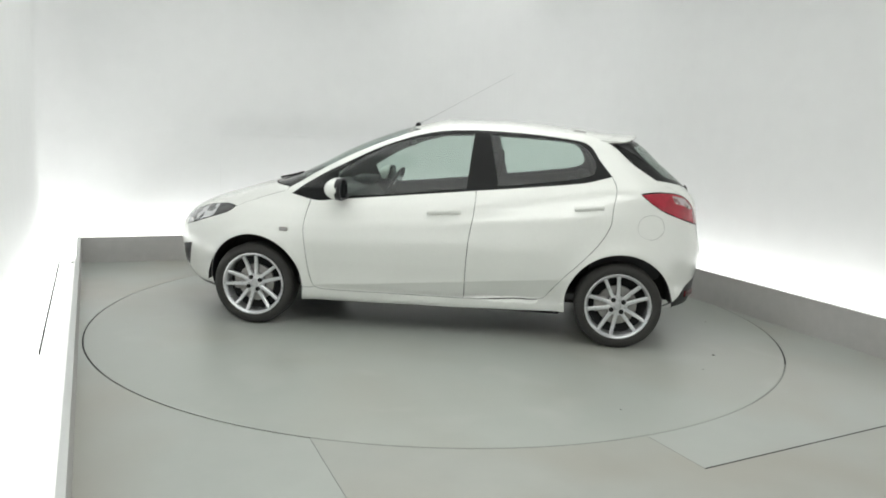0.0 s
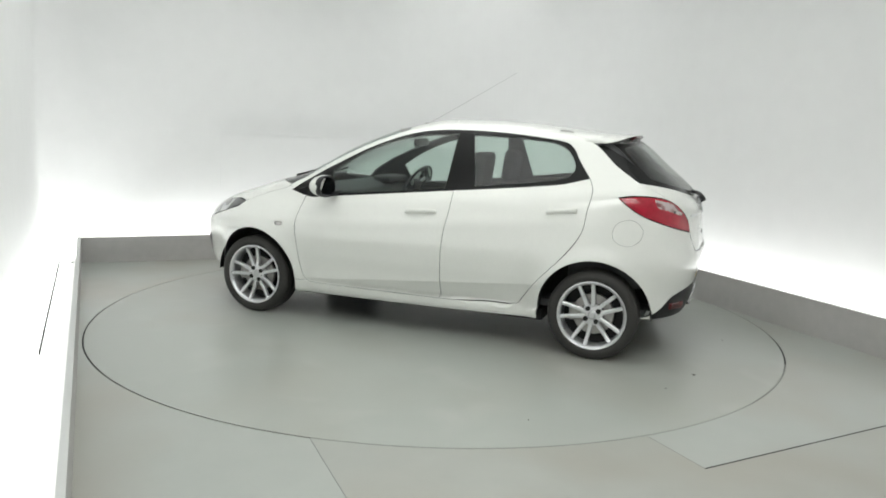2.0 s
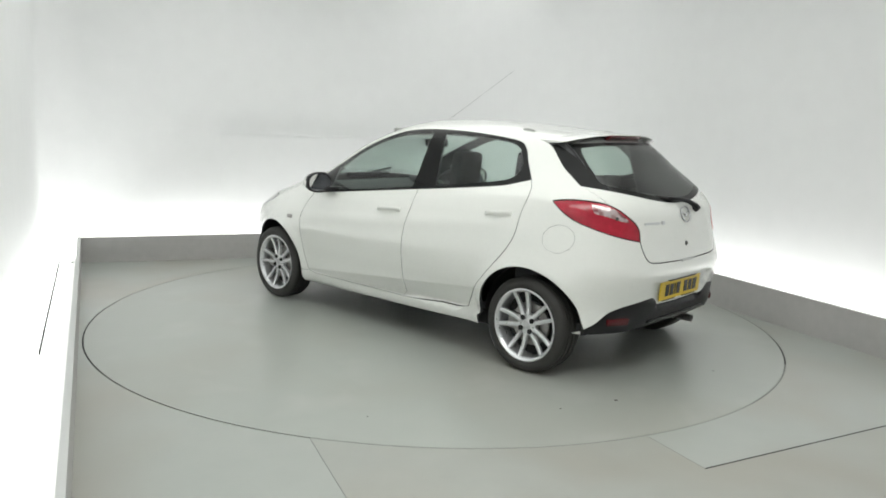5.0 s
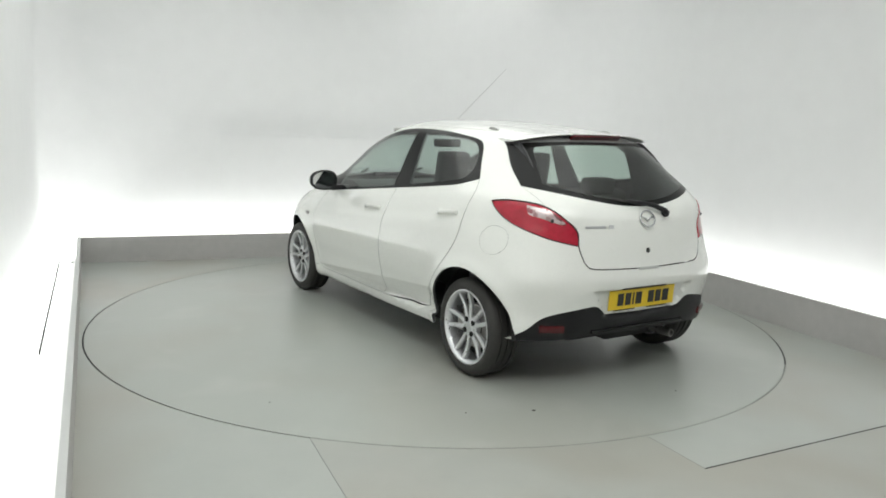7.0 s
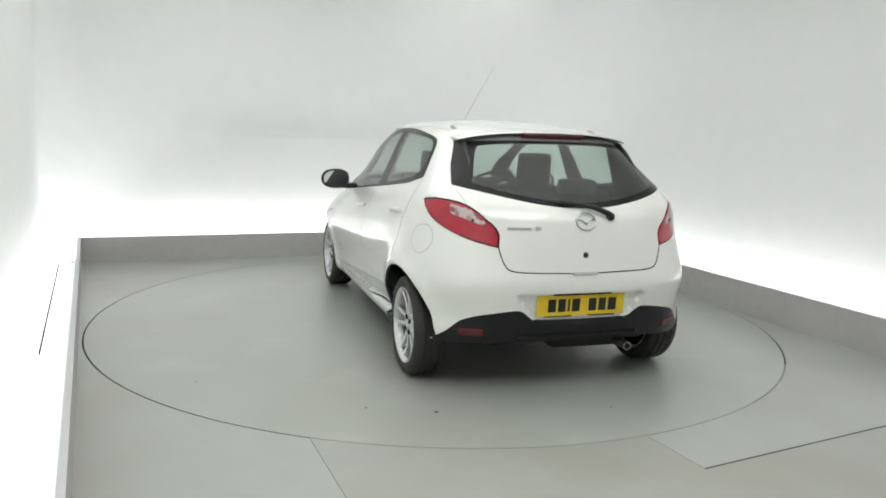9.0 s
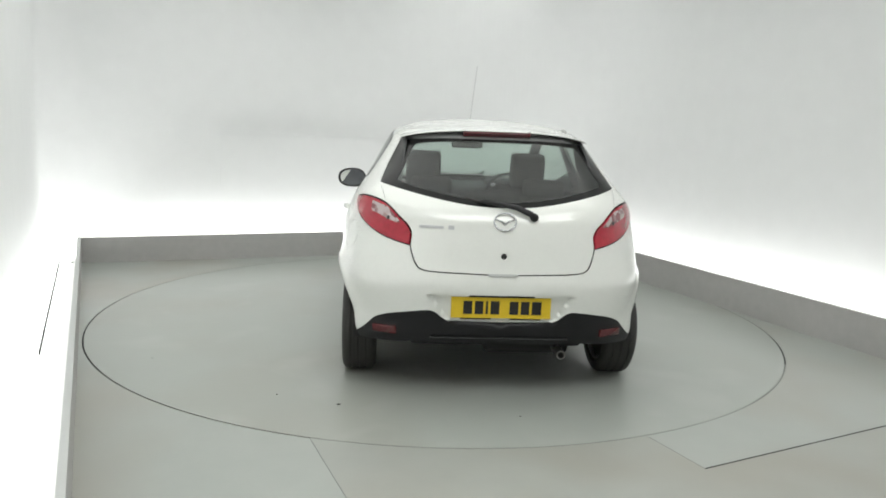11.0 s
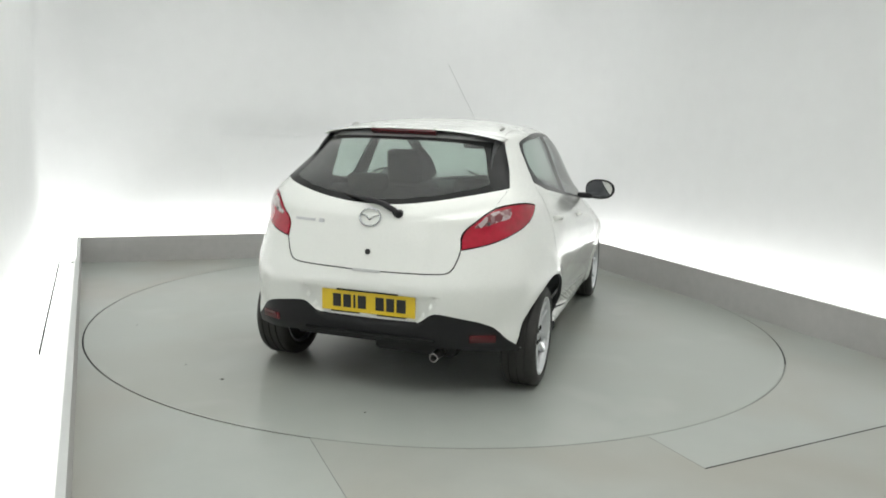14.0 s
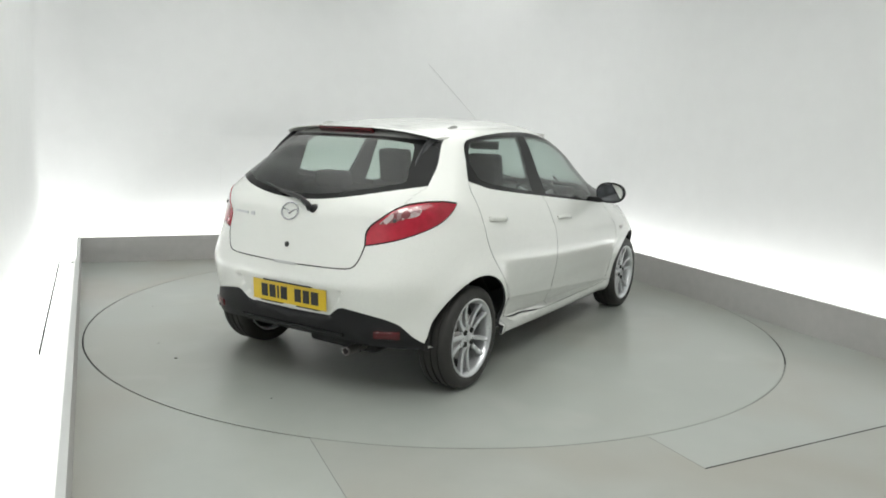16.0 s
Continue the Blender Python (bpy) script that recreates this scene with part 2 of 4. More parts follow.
def wall_path(d, radii):
    """Plan of the cyclorama at distance d outside the low wall, with rounded back corners."""
    c = offset_plan(d)
    pts = [c[0]]
    for k, r in ((1, radii[0]), (2, radii[1])):
        a, b = (c[k - 1] - c[k]).normalized(), (c[k + 1] - c[k]).normalized()
        p0, p1 = c[k] + a * r, c[k] + b * r
        for i in range(49):
            t = i / 48
            pts.append(p0 * (1 - t) ** 2 + c[k] * 2 * t * (1 - t) + p1 * t * t)
    return pts + [c[3]]


def shell():
    # cyclorama walls: one curved sheet with thickness, rolled over into the ceiling
    pts = wall_path(TROUGH, (0.45, 1.6))
    prof = [(0, -0.02), (0, CEIL - 0.14)] + [(-0.14 + 0.14 * math.cos(a), CEIL - 0.14 + 0.14 * math.sin(a)) for a in [math.pi / 2 * i / 6 for i in range(1, 7)]]
    bm = bmesh.new()
    rows = []
    for k, (u, v) in enumerate(pts):
        t = (pts[min(k + 1, len(pts) - 1)] - pts[max(k - 1, 0)]).normalized()
        nrm = Vector((-t.y, t.x))  # outwards
        skin = prof + [(0.1, CEIL), (0.1, -0.02)]
        rows.append([bm.verts.new((u + nrm.x * o, v + nrm.y * o, z)) for o, z in skin])
    for a, b in zip(rows, rows[1:]):
        for i in range(len(a)):
            j = (i + 1) % len(a)
            bm.faces.new((a[i], b[i], b[j], a[j]))
    bm.faces.new(rows[0])
    bm.faces.new(list(reversed(rows[-1])))
    bmesh.ops.recalc_face_normals(bm, faces=bm.faces[:])
    w = part("wall_cyclorama", bm, WALL)
    tagged(w, "white seamless curved studio wall lit from below", "wall", kind="structure")
    c = offset_plan(TROUGH + 0.1)
    t = (c[3] - c[0]).normalized()
    n = Vector((t.y, -t.x))
    bm = prism(bmesh.new(), [tuple(c[0] - t * 0.3), tuple(c[0] - t * 0.3 + n * 0.15), tuple(c[3] + t * 0.3 + n * 0.15), tuple(c[3] + t * 0.3)], -0.02, CEIL + 0.1)
    # added wall behind the camera, out of view, bounces light forward
    tagged(part("wall_front", bm, FILL_WALL), "unseen pale grey closing wall that adds fill light", "wall", kind="structure")
    bm = prism(bmesh.new(), [tuple(p) for p in reversed(c)], CEIL, CEIL + 0.1)
    tagged(part("ceiling", bm, WALL), "plain white studio ceiling", "ceiling", kind="structure")
    for lu, lv, su, sv, _ in LIGHTS:
        lb = tagged(new("ceiling_light"), "large unseen rectangular ceiling light box with white diffuser", "ceiling light", group="ceiling lights")
        lb.matrix_basis = ROOM @ pose(lu, lv, CEIL)
        part("diffuser", boxed(-su / 2, su / 2, -sv / 2, sv / 2, -0.05, -0.03), DIFFUSER, lb)
        for x0, x1, y0, y1 in ((-su / 2 - 0.04, su / 2 + 0.04, -sv / 2 - 0.04, -sv / 2), (-su / 2 - 0.04, su / 2 + 0.04, sv / 2, sv / 2 + 0.04),
                               (-su / 2 - 0.04, -su / 2, -sv / 2, sv / 2), (su / 2, su / 2 + 0.04, -sv / 2, sv / 2)):
            part("frame", boxed(x0, x1, y0, y1, -0.06, -0.001, 0.004), BOARD_TOP, lb)


PH = (0.235, 0.238, 0.263, 0.265)   # height of the low wall at the plan's corners
PT = 0.03                           # its thickness


def leaning_prism(poly, low, high):
    """A flat polygon made solid between two heights given corner by corner."""
    bm = bmesh.new()
    lo = [bm.verts.new((p.x, p.y, z)) for p, z in zip(poly, low)]
    hi = [bm.verts.new((p.x, p.y, z)) for p, z in zip(poly, high)]
    bm.faces.new(lo)
    bm.faces.new(hi)
    for i in range(len(poly)):
        j = (i + 1) % len(poly)
        bm.faces.new((lo[i], lo[j], hi[j], hi[i]))
    bmesh.ops.recalc_face_normals(bm, faces=bm.faces[:])
    return bm


def parapets():
    out = offset_plan(PT)
    for k, nm in enumerate(("low_wall_left", "low_wall_back", "low_wall_right")):
        poly = [PLAN[k], PLAN[k + 1], out[k + 1], out[k]]
        top = [PH[k], PH[k + 1], PH[k + 1], PH[k]]
        edge = [z - 0.015 for z in top]
        ob = part(nm, leaning_prism(poly, [0, 0, 0, 0], edge), PARAPET)
        tagged(ob, "low grey painted board wall hiding the cove lights", "low wall", kind="structure")
        part("capping", leaning_prism(poly, edge, top), CAPPING if k == 0 else PARAPET, ob)


def strip(bm, p, q, w, z0, z1):
    p, q = Vector(p), Vector(q)
    d = (q - p).normalized()
    n = Vector((-d.y, d.x)) * w / 2
    return prism(bm, [tuple(p - n), tuple(q - n), tuple(q + n), tuple(p + n)], z0, z1)


def room_details():
    # joints of the floor plates in front of the turntable
    for p, q, w in (((-0.548, -2.388), (0.45, -4.7), 0.004), ((1.024, -2.225), (1.184, -2.554), 0.004), ((1.184, -2.554), (3.9, -1.16), 0.009)):
        part("joint", strip(bmesh.new(), p, q, w, -0.01, 0.0012), JOINT if w > 0.005 else FAINT, floor, "dark joint between floor plates")
    # browner floor plate in front of the turntable
    a0, a1 = math.atan2(-2.388, -0.548), math.atan2(-2.225, 1.024)
    arc = [((DISC_R + 0.002) * math.cos(a0 + (a1 - a0) * i / 30), (DISC_R + 0.002) * math.sin(a0 + (a1 - a0) * i / 30)) for i in range(31)]
    bm = prism(bmesh.new(), arc + [(1.184, -2.554), (3.9, -1.16), (6.1, -7.2), (1.4, -6.9), (0.45, -4.7)], -0.02, 0.0008)
    bmesh.ops.recalc_face_normals(bm, faces=bm.faces[:])
    part("floor_plate", bm, PLATE, floor, "slightly brown scuffed floor plate")
    # dark gap round the turntable
    bm = bmesh.new()
    lathe(bm, [(DISC_R - 0.03, -0.03), (DISC_R + 0.0005, -0.03), (DISC_R + 0.0005, -0.006), (DISC_R - 0.03, -0.006)], 160, True)
    bmesh.ops.rotate(bm, verts=bm.verts[:], cent=(0, 0, 0), matrix=Matrix.Rotation(radians(90), 3, "X"))
    bmesh.ops.recalc_face_normals(bm, faces=bm.faces[:])
    bm.verts.ensure_lookup_table()
    part("gap_lining", bm, JOINT, floor, "dark gap around the turntable")
    # dust packed into parts of the gap, in arcs from angle to angle
    for nm, a0, a1, mat in (("packed_dust", -103.0, -97.5, DUST), ("packed_dust", -97.5, -67.0, FAINT), ("packed_dust", -67.0, -45.0, DUST), ("packed_dust", -45.0, -24.0, FAINT), ("packed_dust", -8.0, 60.0, FAINT)):
        bm = bmesh.new()
        n = max(6, int((a1 - a0) / 2))
        rows = []
        for i in range(n + 1):
            a = radians(a0 + (a1 - a0) * i / n)
            rows.append([bm.verts.new((r * math.cos(a), r * math.sin(a), z)) for r, z in ((DISC_R - 0.0095, -0.012), (DISC_R - 0.0095, -0.0012), (DISC_R - 0.0015, -0.0012), (DISC_R - 0.0015, -0.012))])
        for p, q in zip(rows, rows[1:]):
            for i in range(4):
                bm.faces.new((p[i], q[i], q[(i + 1) % 4], p[(i + 1) % 4]))
        bm.faces.new(rows[0])
        bm.faces.new(list(reversed(rows[-1])))
        bmesh.ops.recalc_face_normals(bm, faces=bm.faces[:])
        part(nm, bm, mat, floor, "pale dust packed into the gap")
    # a few specks of dirt that ride on the turntable
    for x, y, s in ((-1.91, 0.61, 0.011), (-1.78, 0.94, 0.006), (-2.05, -0.3, 0.006), (-1.2, 1.75, 0.005)):
        b = bmesh.new()
        bmesh.ops.create_icosphere(b, subdivisions=2, radius=s)
        for v in b.verts:
            v.co.x *= 1.0 + 0.5 * noise.noise(v.co * 90)
            v.co.z = max(v.co.z, 0) * 0.35
        part("dirt_speck", b, DIRT, turntable, "small dark speck of dirt", m=pose(x, y, 0.0))
    # access panel on the back wall, a little proud of it
    n = Vector((-BW.y, BW.x))
    o = PLAN[1] + n * TROUGH
    p, q = o + BW * 1.31 + n * 0.001, o + BW * 3.35 + n * 0.001
    bm = strip(bmesh.new(), p, q, 0.016, 0.02, 1.235)
    bmesh.ops.bevel(bm, geom=bm.edges[:], offset=0.0008, segments=2, affect="EDGES")
    panel_ob = tagged(part("wall_panel", bm, WALL), "white panel standing a little proud of the wall", "wall panel", kind="structure")
    part("top_ledge", strip(bmesh.new(), p, q, 0.05, 1.237, 1.247), WALL, panel_ob, "thin white ledge along the panel's top")
    # white floor of the trough, with the lamp strips in it
    coves = []
    for k in range(3):
        a, b = offset_plan(PT + 0.002), offset_plan(TROUGH - 0.002)
        bm = prism(bmesh.new(), [tuple(a[k]), tuple(a[k + 1]), tuple(b[k + 1]), tuple(b[k])], 0.002, 0.03)
        bmesh.ops.recalc_face_normals(bm, faces=bm.faces[:])
        tagged(part("trough_floor", bm, WHITE_TROUGH), "white painted trough floor behind the low wall", "trough", kind="structure")
        a, b = offset_plan(0.09), offset_plan(0.25)
        lg = tagged(new("cove_light"), "bright white cove lighting strip in the trough", "cove light", group="cove lights")
        bm = prism(bmesh.new(), [tuple(a[k]), tuple(a[k + 1]), tuple(b[k + 1]), tuple(b[k])], 0.032, 0.088)
        bmesh.ops.recalc_face_normals(bm, faces=bm.faces[:])
        part("diffuser", bm, TUBE, lg)
        coves.append(lg)
    # joint line and small marks in the left trough
    for p, q, w in (((-3.357, 1.002), (-2.18, -1.593), 0.010), ((-3.28, 0.995), (-3.23, 0.995), 0.02), ((-1.87, -2.316), (-1.80, -2.316), 0.012)):
        part("joint", strip(bmesh.new(), p, q, w, 0.0875, 0.104), JOINT if w == 0.010 else CAPPING, coves[0], "dark joint between lamp strips" if w == 0.010 else "small pale mark on the lamp strip")
    for along, out, ln in BACK_LAMPS:
        p = PLAN[1] + BW * along + Vector((BW.y, -BW.x)) * (out - 0.33)
        lb = tagged(new("ceiling_light"), "slim ceiling light close to the back wall", "ceiling light", group="ceiling lights")
        lb.matrix_basis = pose(p.x, p.y, CEIL, 0, 0, math.degrees(math.atan2(BW.y, BW.x)))
        part("housing", boxed(-ln / 2 - 0.03, ln / 2 + 0.03, -0.14, 0.14, -0.06, -0.001, 0.01), BOARD_TOP, lb)
        part("diffuser", boxed(-ln / 2, ln / 2, -0.11, 0.11, -0.09, -0.0605, 0.008), DIFFUSER, lb)


floor, turntable = studio()
shell()
parapets()
room_details()

# ---- the car's body surface ----
def knots(t, xs, ys):
    """Smooth curve through knots (monotone cubic)."""
    t = np.asarray(t, float)
    xs, ys = np.asarray(xs, float), np.asarray(ys, float)
    h, d = np.diff(xs), np.diff(ys) / np.diff(xs)
    m = np.zeros(len(xs))
    m[0], m[-1] = d[0], d[-1]
    for i in range(1, len(xs) - 1):
        if d[i - 1] * d[i] > 0:
            w1, w2 = 2 * h[i] + h[i - 1], h[i] + 2 * h[i - 1]
            m[i] = (w1 + w2) / (w1 / d[i - 1] + w2 / d[i])
    i = np.clip(np.searchsorted(xs, t) - 1, 0, len(xs) - 2)
    s = np.clip((t - xs[i]) / h[i], 0, 1)
    return ((1 + 2 * s) * (1 - s) ** 2 * ys[i] + s * (1 - s) ** 2 * h[i] * m[i] + s * s * (3 - 2 * s) * ys[i + 1] + s * s * (s - 1) * h[i] * m[i + 1])


ZTOP = 1.468
WHEEL_X, HUB_Z, ARCH_R = 1.245, 0.282, 0.352


def rear_x(z):
    return knots(z, [0.16, 0.28, 0.36, 0.48, 0.62, 0.70, 0.94, 0.985, 1.06, 1.20, 1.345, 1.385, 1.41, 1.435, 1.455, ZTOP],
                 [-1.68, -1.755, -1.79, -1.815, -1.835, -1.822, -1.79, -1.765, -1.695, -1.535, -1.365, -1.27, -1.10, -0.88, -0.66, -0.45])


def front_x(z):
    return knots(z, [0.16, 0.25, 0.35, 0.50, 0.62, 0.72, 0.81, 0.90, 0.96, 1.00, 1.10, 1.24, 1.37, 1.41, 1.435, 1.455, ZTOP],
                 [1.84, 1.95, 2.01, 2.03, 2.01, 1.94, 1.79, 1.52, 1.32, 1.15, 0.93, 0.66, 0.34, 0.20, 0.11, 0.04, 0.0])


def half_w(z):
    return knots(z, [0.16, 0.22, 0.27, 0.40, 0.50, 0.64, 0.76, 0.86, 0.93, 1.00, 1.10, 1.20, 1.30, 1.36, 1.39, 1.412, 1.432, 1.448, 1.460, 1.466, ZTOP],
                 [0.74, 0.800, 0.812, 0.828, 0.850, 0.868, 0.858, 0.827, 0.795, 0.752, 0.702, 0.660, 0.615, 0.580, 0.545, 0.50, 0.43, 0.34, 0.22, 0.12, 0.002])


def rear_l(z):
    return knots(z, [0.16, 0.7, 1.0, 1.36, ZTOP], [1.15, 1.20, 1.20, 0.98, 0.20])


def front_l(z):
    return knots(z, [0.16, 0.7, 1.0, 1.24, 1.36, ZTOP], [1.35, 1.40, 1.05, 0.85, 0.65, 0.2])


def rear_n(z):
    return knots(z, [0.16, 0.30, 0.45, 0.65, 0.80, 0.90, 1.05, 1.40], [5.0, 5.0, 4.2, 4.0, 3.5, 3.3, 3.9, 3.6])


def front_n(z):
    return knots(z, [0.16, 0.7, 0.86, 1.0, 1.2, 1.40], [2.7, 2.7, 2.9, 3.7, 4.3, 3.6])


def rise(x, z):
    """The shoulder climbs towards the tail."""
    return 0.113 * (np.clip(x, -1.45, 0.95) + 0.27) * knots(z, [0.3, 0.55, 0.85, 1.1, 1.3, 1.4], [0, 0, 1, 1, 0.3, 0])


def side_y(x, z):
    """Half width of the body at (x, z)."""
    x, z = np.broadcast_arrays(np.asarray(x, float), np.asarray(z, float))
    w, rx, fx, rl, fl = half_w(z + rise(x, z)), rear_x(z), front_x(z), rear_l(z), front_l(z)
    a = np.clip((rx + rl - x) / rl, 0, 1)
    b = np.clip((x - fx + fl) / fl, 0, 1)
    return w * (1 - a ** rear_n(z)) ** (1 / rear_n(z)) * (1 - b ** front_n(z)) ** (1 / front_n(z))


REF_A = np.linspace(0, math.pi / 2, 400)


def ref_len(n, l, w):
    p = np.stack([l * np.cos(REF_A) ** (2 / n), w * np.sin(REF_A) ** (2 / n)], -1)
    return np.concatenate([[0], np.cumsum(np.linalg.norm(np.diff(p, axis=0), axis=1))])


LEN_R, LEN_F, LEN_M = ref_len(3.6, 1.2, 0.84), ref_len(2.8, 1.35, 0.84), 0.9
S1, S2 = LEN_R[-1], LEN_R[-1] + LEN_M
S3 = S2 + LEN_F[-1]
Z1 = 1.34


def tau(z):
    return np.where(z < Z1, z, Z1 + (z - Z1) * 6)


def untau(t):
    return np.where(t < Z1, t, Z1 + (t - Z1) / 6)


def chart_side(x, z):
    """Side view (x, z) to the body's chart (s, tau)."""
    rx, fx, rl, fl = float(rear_x(z)), float(front_x(z)), float(rear_l(z)), float(front_l(z))
    if x < rx + rl:
        a = min(max((rx + rl - x) / rl, 0), 1)
        s = np.interp(math.acos(a ** (float(rear_n(z)) / 2)), REF_A, LEN_R)
    elif x > fx - fl:
        a = min(max((x - fx + fl) / fl, 0), 1)
        s = S3 - np.interp(math.acos(a ** (float(front_n(z)) / 2)), REF_A, LEN_F)
    else:
        s = S1 + LEN_M * (x - rx - rl) / (fx - fl - rx - rl)
    return float(s), float(tau(z))


def chart_rear(y, z):
    """Rear view (y, z) to the chart."""
    lo, hi = float(rear_x(z)), float(rear_x(z) + rear_l(z))
    if y <= 1e-6:
        return 0.0, float(tau(z))
    for _ in range(40):
        m = (lo + hi) / 2
        if side_y(m, z) < y:
            lo = m
        else:
            hi = m
    return chart_side((lo + hi) / 2, z)


def arch_dist(x, z, cx):
    return np.hypot(x - cx, z - HUB_Z)


def smooth01(v):
    v = np.clip(v, 0, 1)
    return v * v * (3 - 2 * v)


def surface(st):
    """The left half of the body: chart points to space."""
    st = np.asarray(st, float)
    s, z = np.clip(st[:, 0], 0, S3), untau(st[:, 1])
    rx, fx, rl, fl, nr, nf = rear_x(z), front_x(z), rear_l(z), front_l(z), rear_n(z), front_n(z)
    ar = np.interp(s, LEN_R, REF_A)
    af = np.interp(S3 - s, LEN_F, REF_A)
    x = np.where(s < S1, rx + rl - rl * np.cos(ar) ** (2 / nr),
                 np.where(s > S2, fx - fl + fl * np.cos(af) ** (2 / nf), rx + rl + (fx - fl - rx - rl) * (s - S1) / LEN_M))
    k = np.where(s < S1, np.sin(ar) ** (2 / nr), np.where(s > S2, np.sin(af) ** (2 / nf), 1.0))
    w = half_w(z + rise(x, z))
    y = w * k
    # wheel-arch lips
    for cx in (-WHEEL_X, WHEEL_X):
        r = arch_dist(x, z, cx)
        y = y + 0.022 * np.exp(-((r - ARCH_R) / 0.06) ** 2) * smooth01(k * 1.6 - 0.5)
    # scooped lower doors
    zc = 0.305 + (0.753 - x) * 0.085
    scoop = np.clip((zc - z) * 0.42, 0, 0.055) * smooth01((z - 0.276) / 0.012) * smooth01((x + 0.98) / 0.15) * smooth01((0.93 - x) / 0.2)
    y = y - scoop
    # soft crease along the handles
    zh = 0.775 - (x + 0.1) * 0.075
    y = y + 0.0035 * np.exp(-((z - zh) / 0.045) ** 2) * smooth01((x + 1.3) / 0.5) * smooth01((1.0 - x) / 0.5)
    # shallow recess for the number plate, and the ledge over it
    yy = np.abs(y)
    rec = smooth01((0.40 - 0.75 * (0.57 - z) - yy) / 0.035) * smooth01((0.572 - z) / 0.012) * smooth01((z - 0.40) / 0.02) * (s < S1)
    x = x + 0.030 * rec
    y = np.where((s <= 1e-6) | (s >= S3 - 1e-6), 0.0, y)
    return np.stack([x, y, z], -1)


def normals(st):
    e = 2e-3
    st = np.asarray(st, float)
    a, b = st.copy(), st.copy()
    a[:, 0] = np.clip(st[:, 0] - e, 1e-3, S3 - 1e-3 - 2 * e)
    b[:, 0] = a[:, 0] + 2 * e
    ds = surface(b) - surface(a)
    t1 = float(tau(ZTOP))
    a, b = st.copy(), st.copy()
    a[:, 0] = b[:, 0] = np.clip(st[:, 0], 2e-3, S3 - 2e-3)
    a[:, 1], b[:, 1] = np.clip(st[:, 1] - e, 0.16, t1), np.clip(st[:, 1] + e, 0.16, t1)
    n = np.cross(surface(b) - surface(a), ds)
    end = (st[:, 0] < 1e-6) | (st[:, 0] > S3 - 1e-6)
    n[end, 1] = 0
    n = n / np.maximum(np.linalg.norm(n, axis=1, keepdims=True), 1e-12)
    return n


def spline(pts, n=8):
    """Catmull-Rom through the points."""
    p = [np.array(q, float) for q in pts]
    p = [2 * p[0] - p[1]] + p + [2 * p[-1] - p[-2]]
    out = []
    for i in range(1, len(p) - 2):
        for k in range(n):
            t = k / n
            out.append(0.5 * ((2 * p[i]) + (p[i + 1] - p[i - 1]) * t + (2 * p[i - 1] - 5 * p[i] + 4 * p[i + 1] - p[i + 2]) * t * t + (3 * p[i] - p[i - 1] - 3 * p[i + 1] + p[i + 2]) * t ** 3))
    return out + [p[-2]]


def straight(pts, step=0.03):
    out = []
    for a, b in zip(pts, pts[1:]):
        a, b = np.array(a, float), np.array(b, float)
        m = max(1, int(np.linalg.norm(b - a) / step))
        out += [a + (b - a) * k / m for k in range(m)]
    return out + [np.array(pts[-1], float)]


GAP = 0.0016
SEAMS = []   # (chart points, half gap)


def seam(kind, pts, gap=GAP, smooth=True):
    q = spline(pts) if smooth else straight(pts)
    f = chart_side if kind == "side" else chart_rear
    SEAMS.append(([f(float(a), float(b)) for a, b in q], gap))


# outlines, in side view (x, z) or rear view (y, z)
FRAME_LOW = [(1.015, 0.914), (0.82, 0.880), (0.66, 0.896), (0.27, 0.937), (-0.265, 0.995), (-0.674, 1.04), (-0.966, 1.076), (-1.06, 1.097), (-1.160, 1.124)]
FRAME_TOP = [(-1.160, 1.124), (-1.08, 1.223), (-1.026, 1.302), (-0.955, 1.341), (-0.768, 1.366), (-0.539, 1.383), (-0.268, 1.390), (-0.035, 1.379), (0.162, 1.341), (0.403, 1.257), (0.647, 1.14), (0.848, 1.034), (1.015, 0.914)]
seam("side", FRAME_LOW)
seam("side", FRAME_TOP)
seam("side", [(0.70, 1.075), (0.478, 1.206), (0.238, 1.302), (0.0, 1.350), (-0.236, 1.366)], 0)
seam("side", [(-0.236, 1.366), (-0.208, 1.004), (0.27, 0.949), (0.66, 0.910), (0.70, 1.075)], 0, False)
seam("side", [(-0.345, 1.365), (-0.62, 1.357), (-0.88, 1.337), (-0.985, 1.298), (-1.045, 1.225), (-1.055, 1.165), (-1.02, 1.125), (-0.93, 1.10), (-0.635, 1.058), (-0.42, 1.032)], 0)
seam("side", [(-0.42, 1.032), (-0.345, 1.365)], 0, False)
seam("side", [(0.862, 0.905), (0.866, 0.87), (0.876, 0.80), (0.882, 0.708), (0.871, 0.593), (0.854, 0.435), (0.831, 0.336), (0.796, 0.285), (0.70, 0.274), (0.24, 0.273), (-0.221, 0.273), (-0.528, 0.284), (-0.735, 0.290),
              (-0.788, 0.341), (-0.891, 0.471), (-1.028, 0.616), (-1.112, 0.721), (-1.16, 0.815), (-1.174, 0.925), (-1.191, 1.05), (-1.160, 1.124)])
seam("side", [(-0.27, 1.02), (-0.276, 0.985), (-0.27, 0.844), (-0.247, 0.694), (-0.232, 0.501), (-0.221, 0.27)])
seam("side", [(0.796, 0.285), (0.95, 0.284)], GAP, False)
seam("side", [(-0.735, 0.290), (-0.96, 0.30)], 0, False)
seam("side", [(0.97, 0.188), (0.25, 0.196), (-0.34, 0.206), (-0.97, 0.226)], 0)
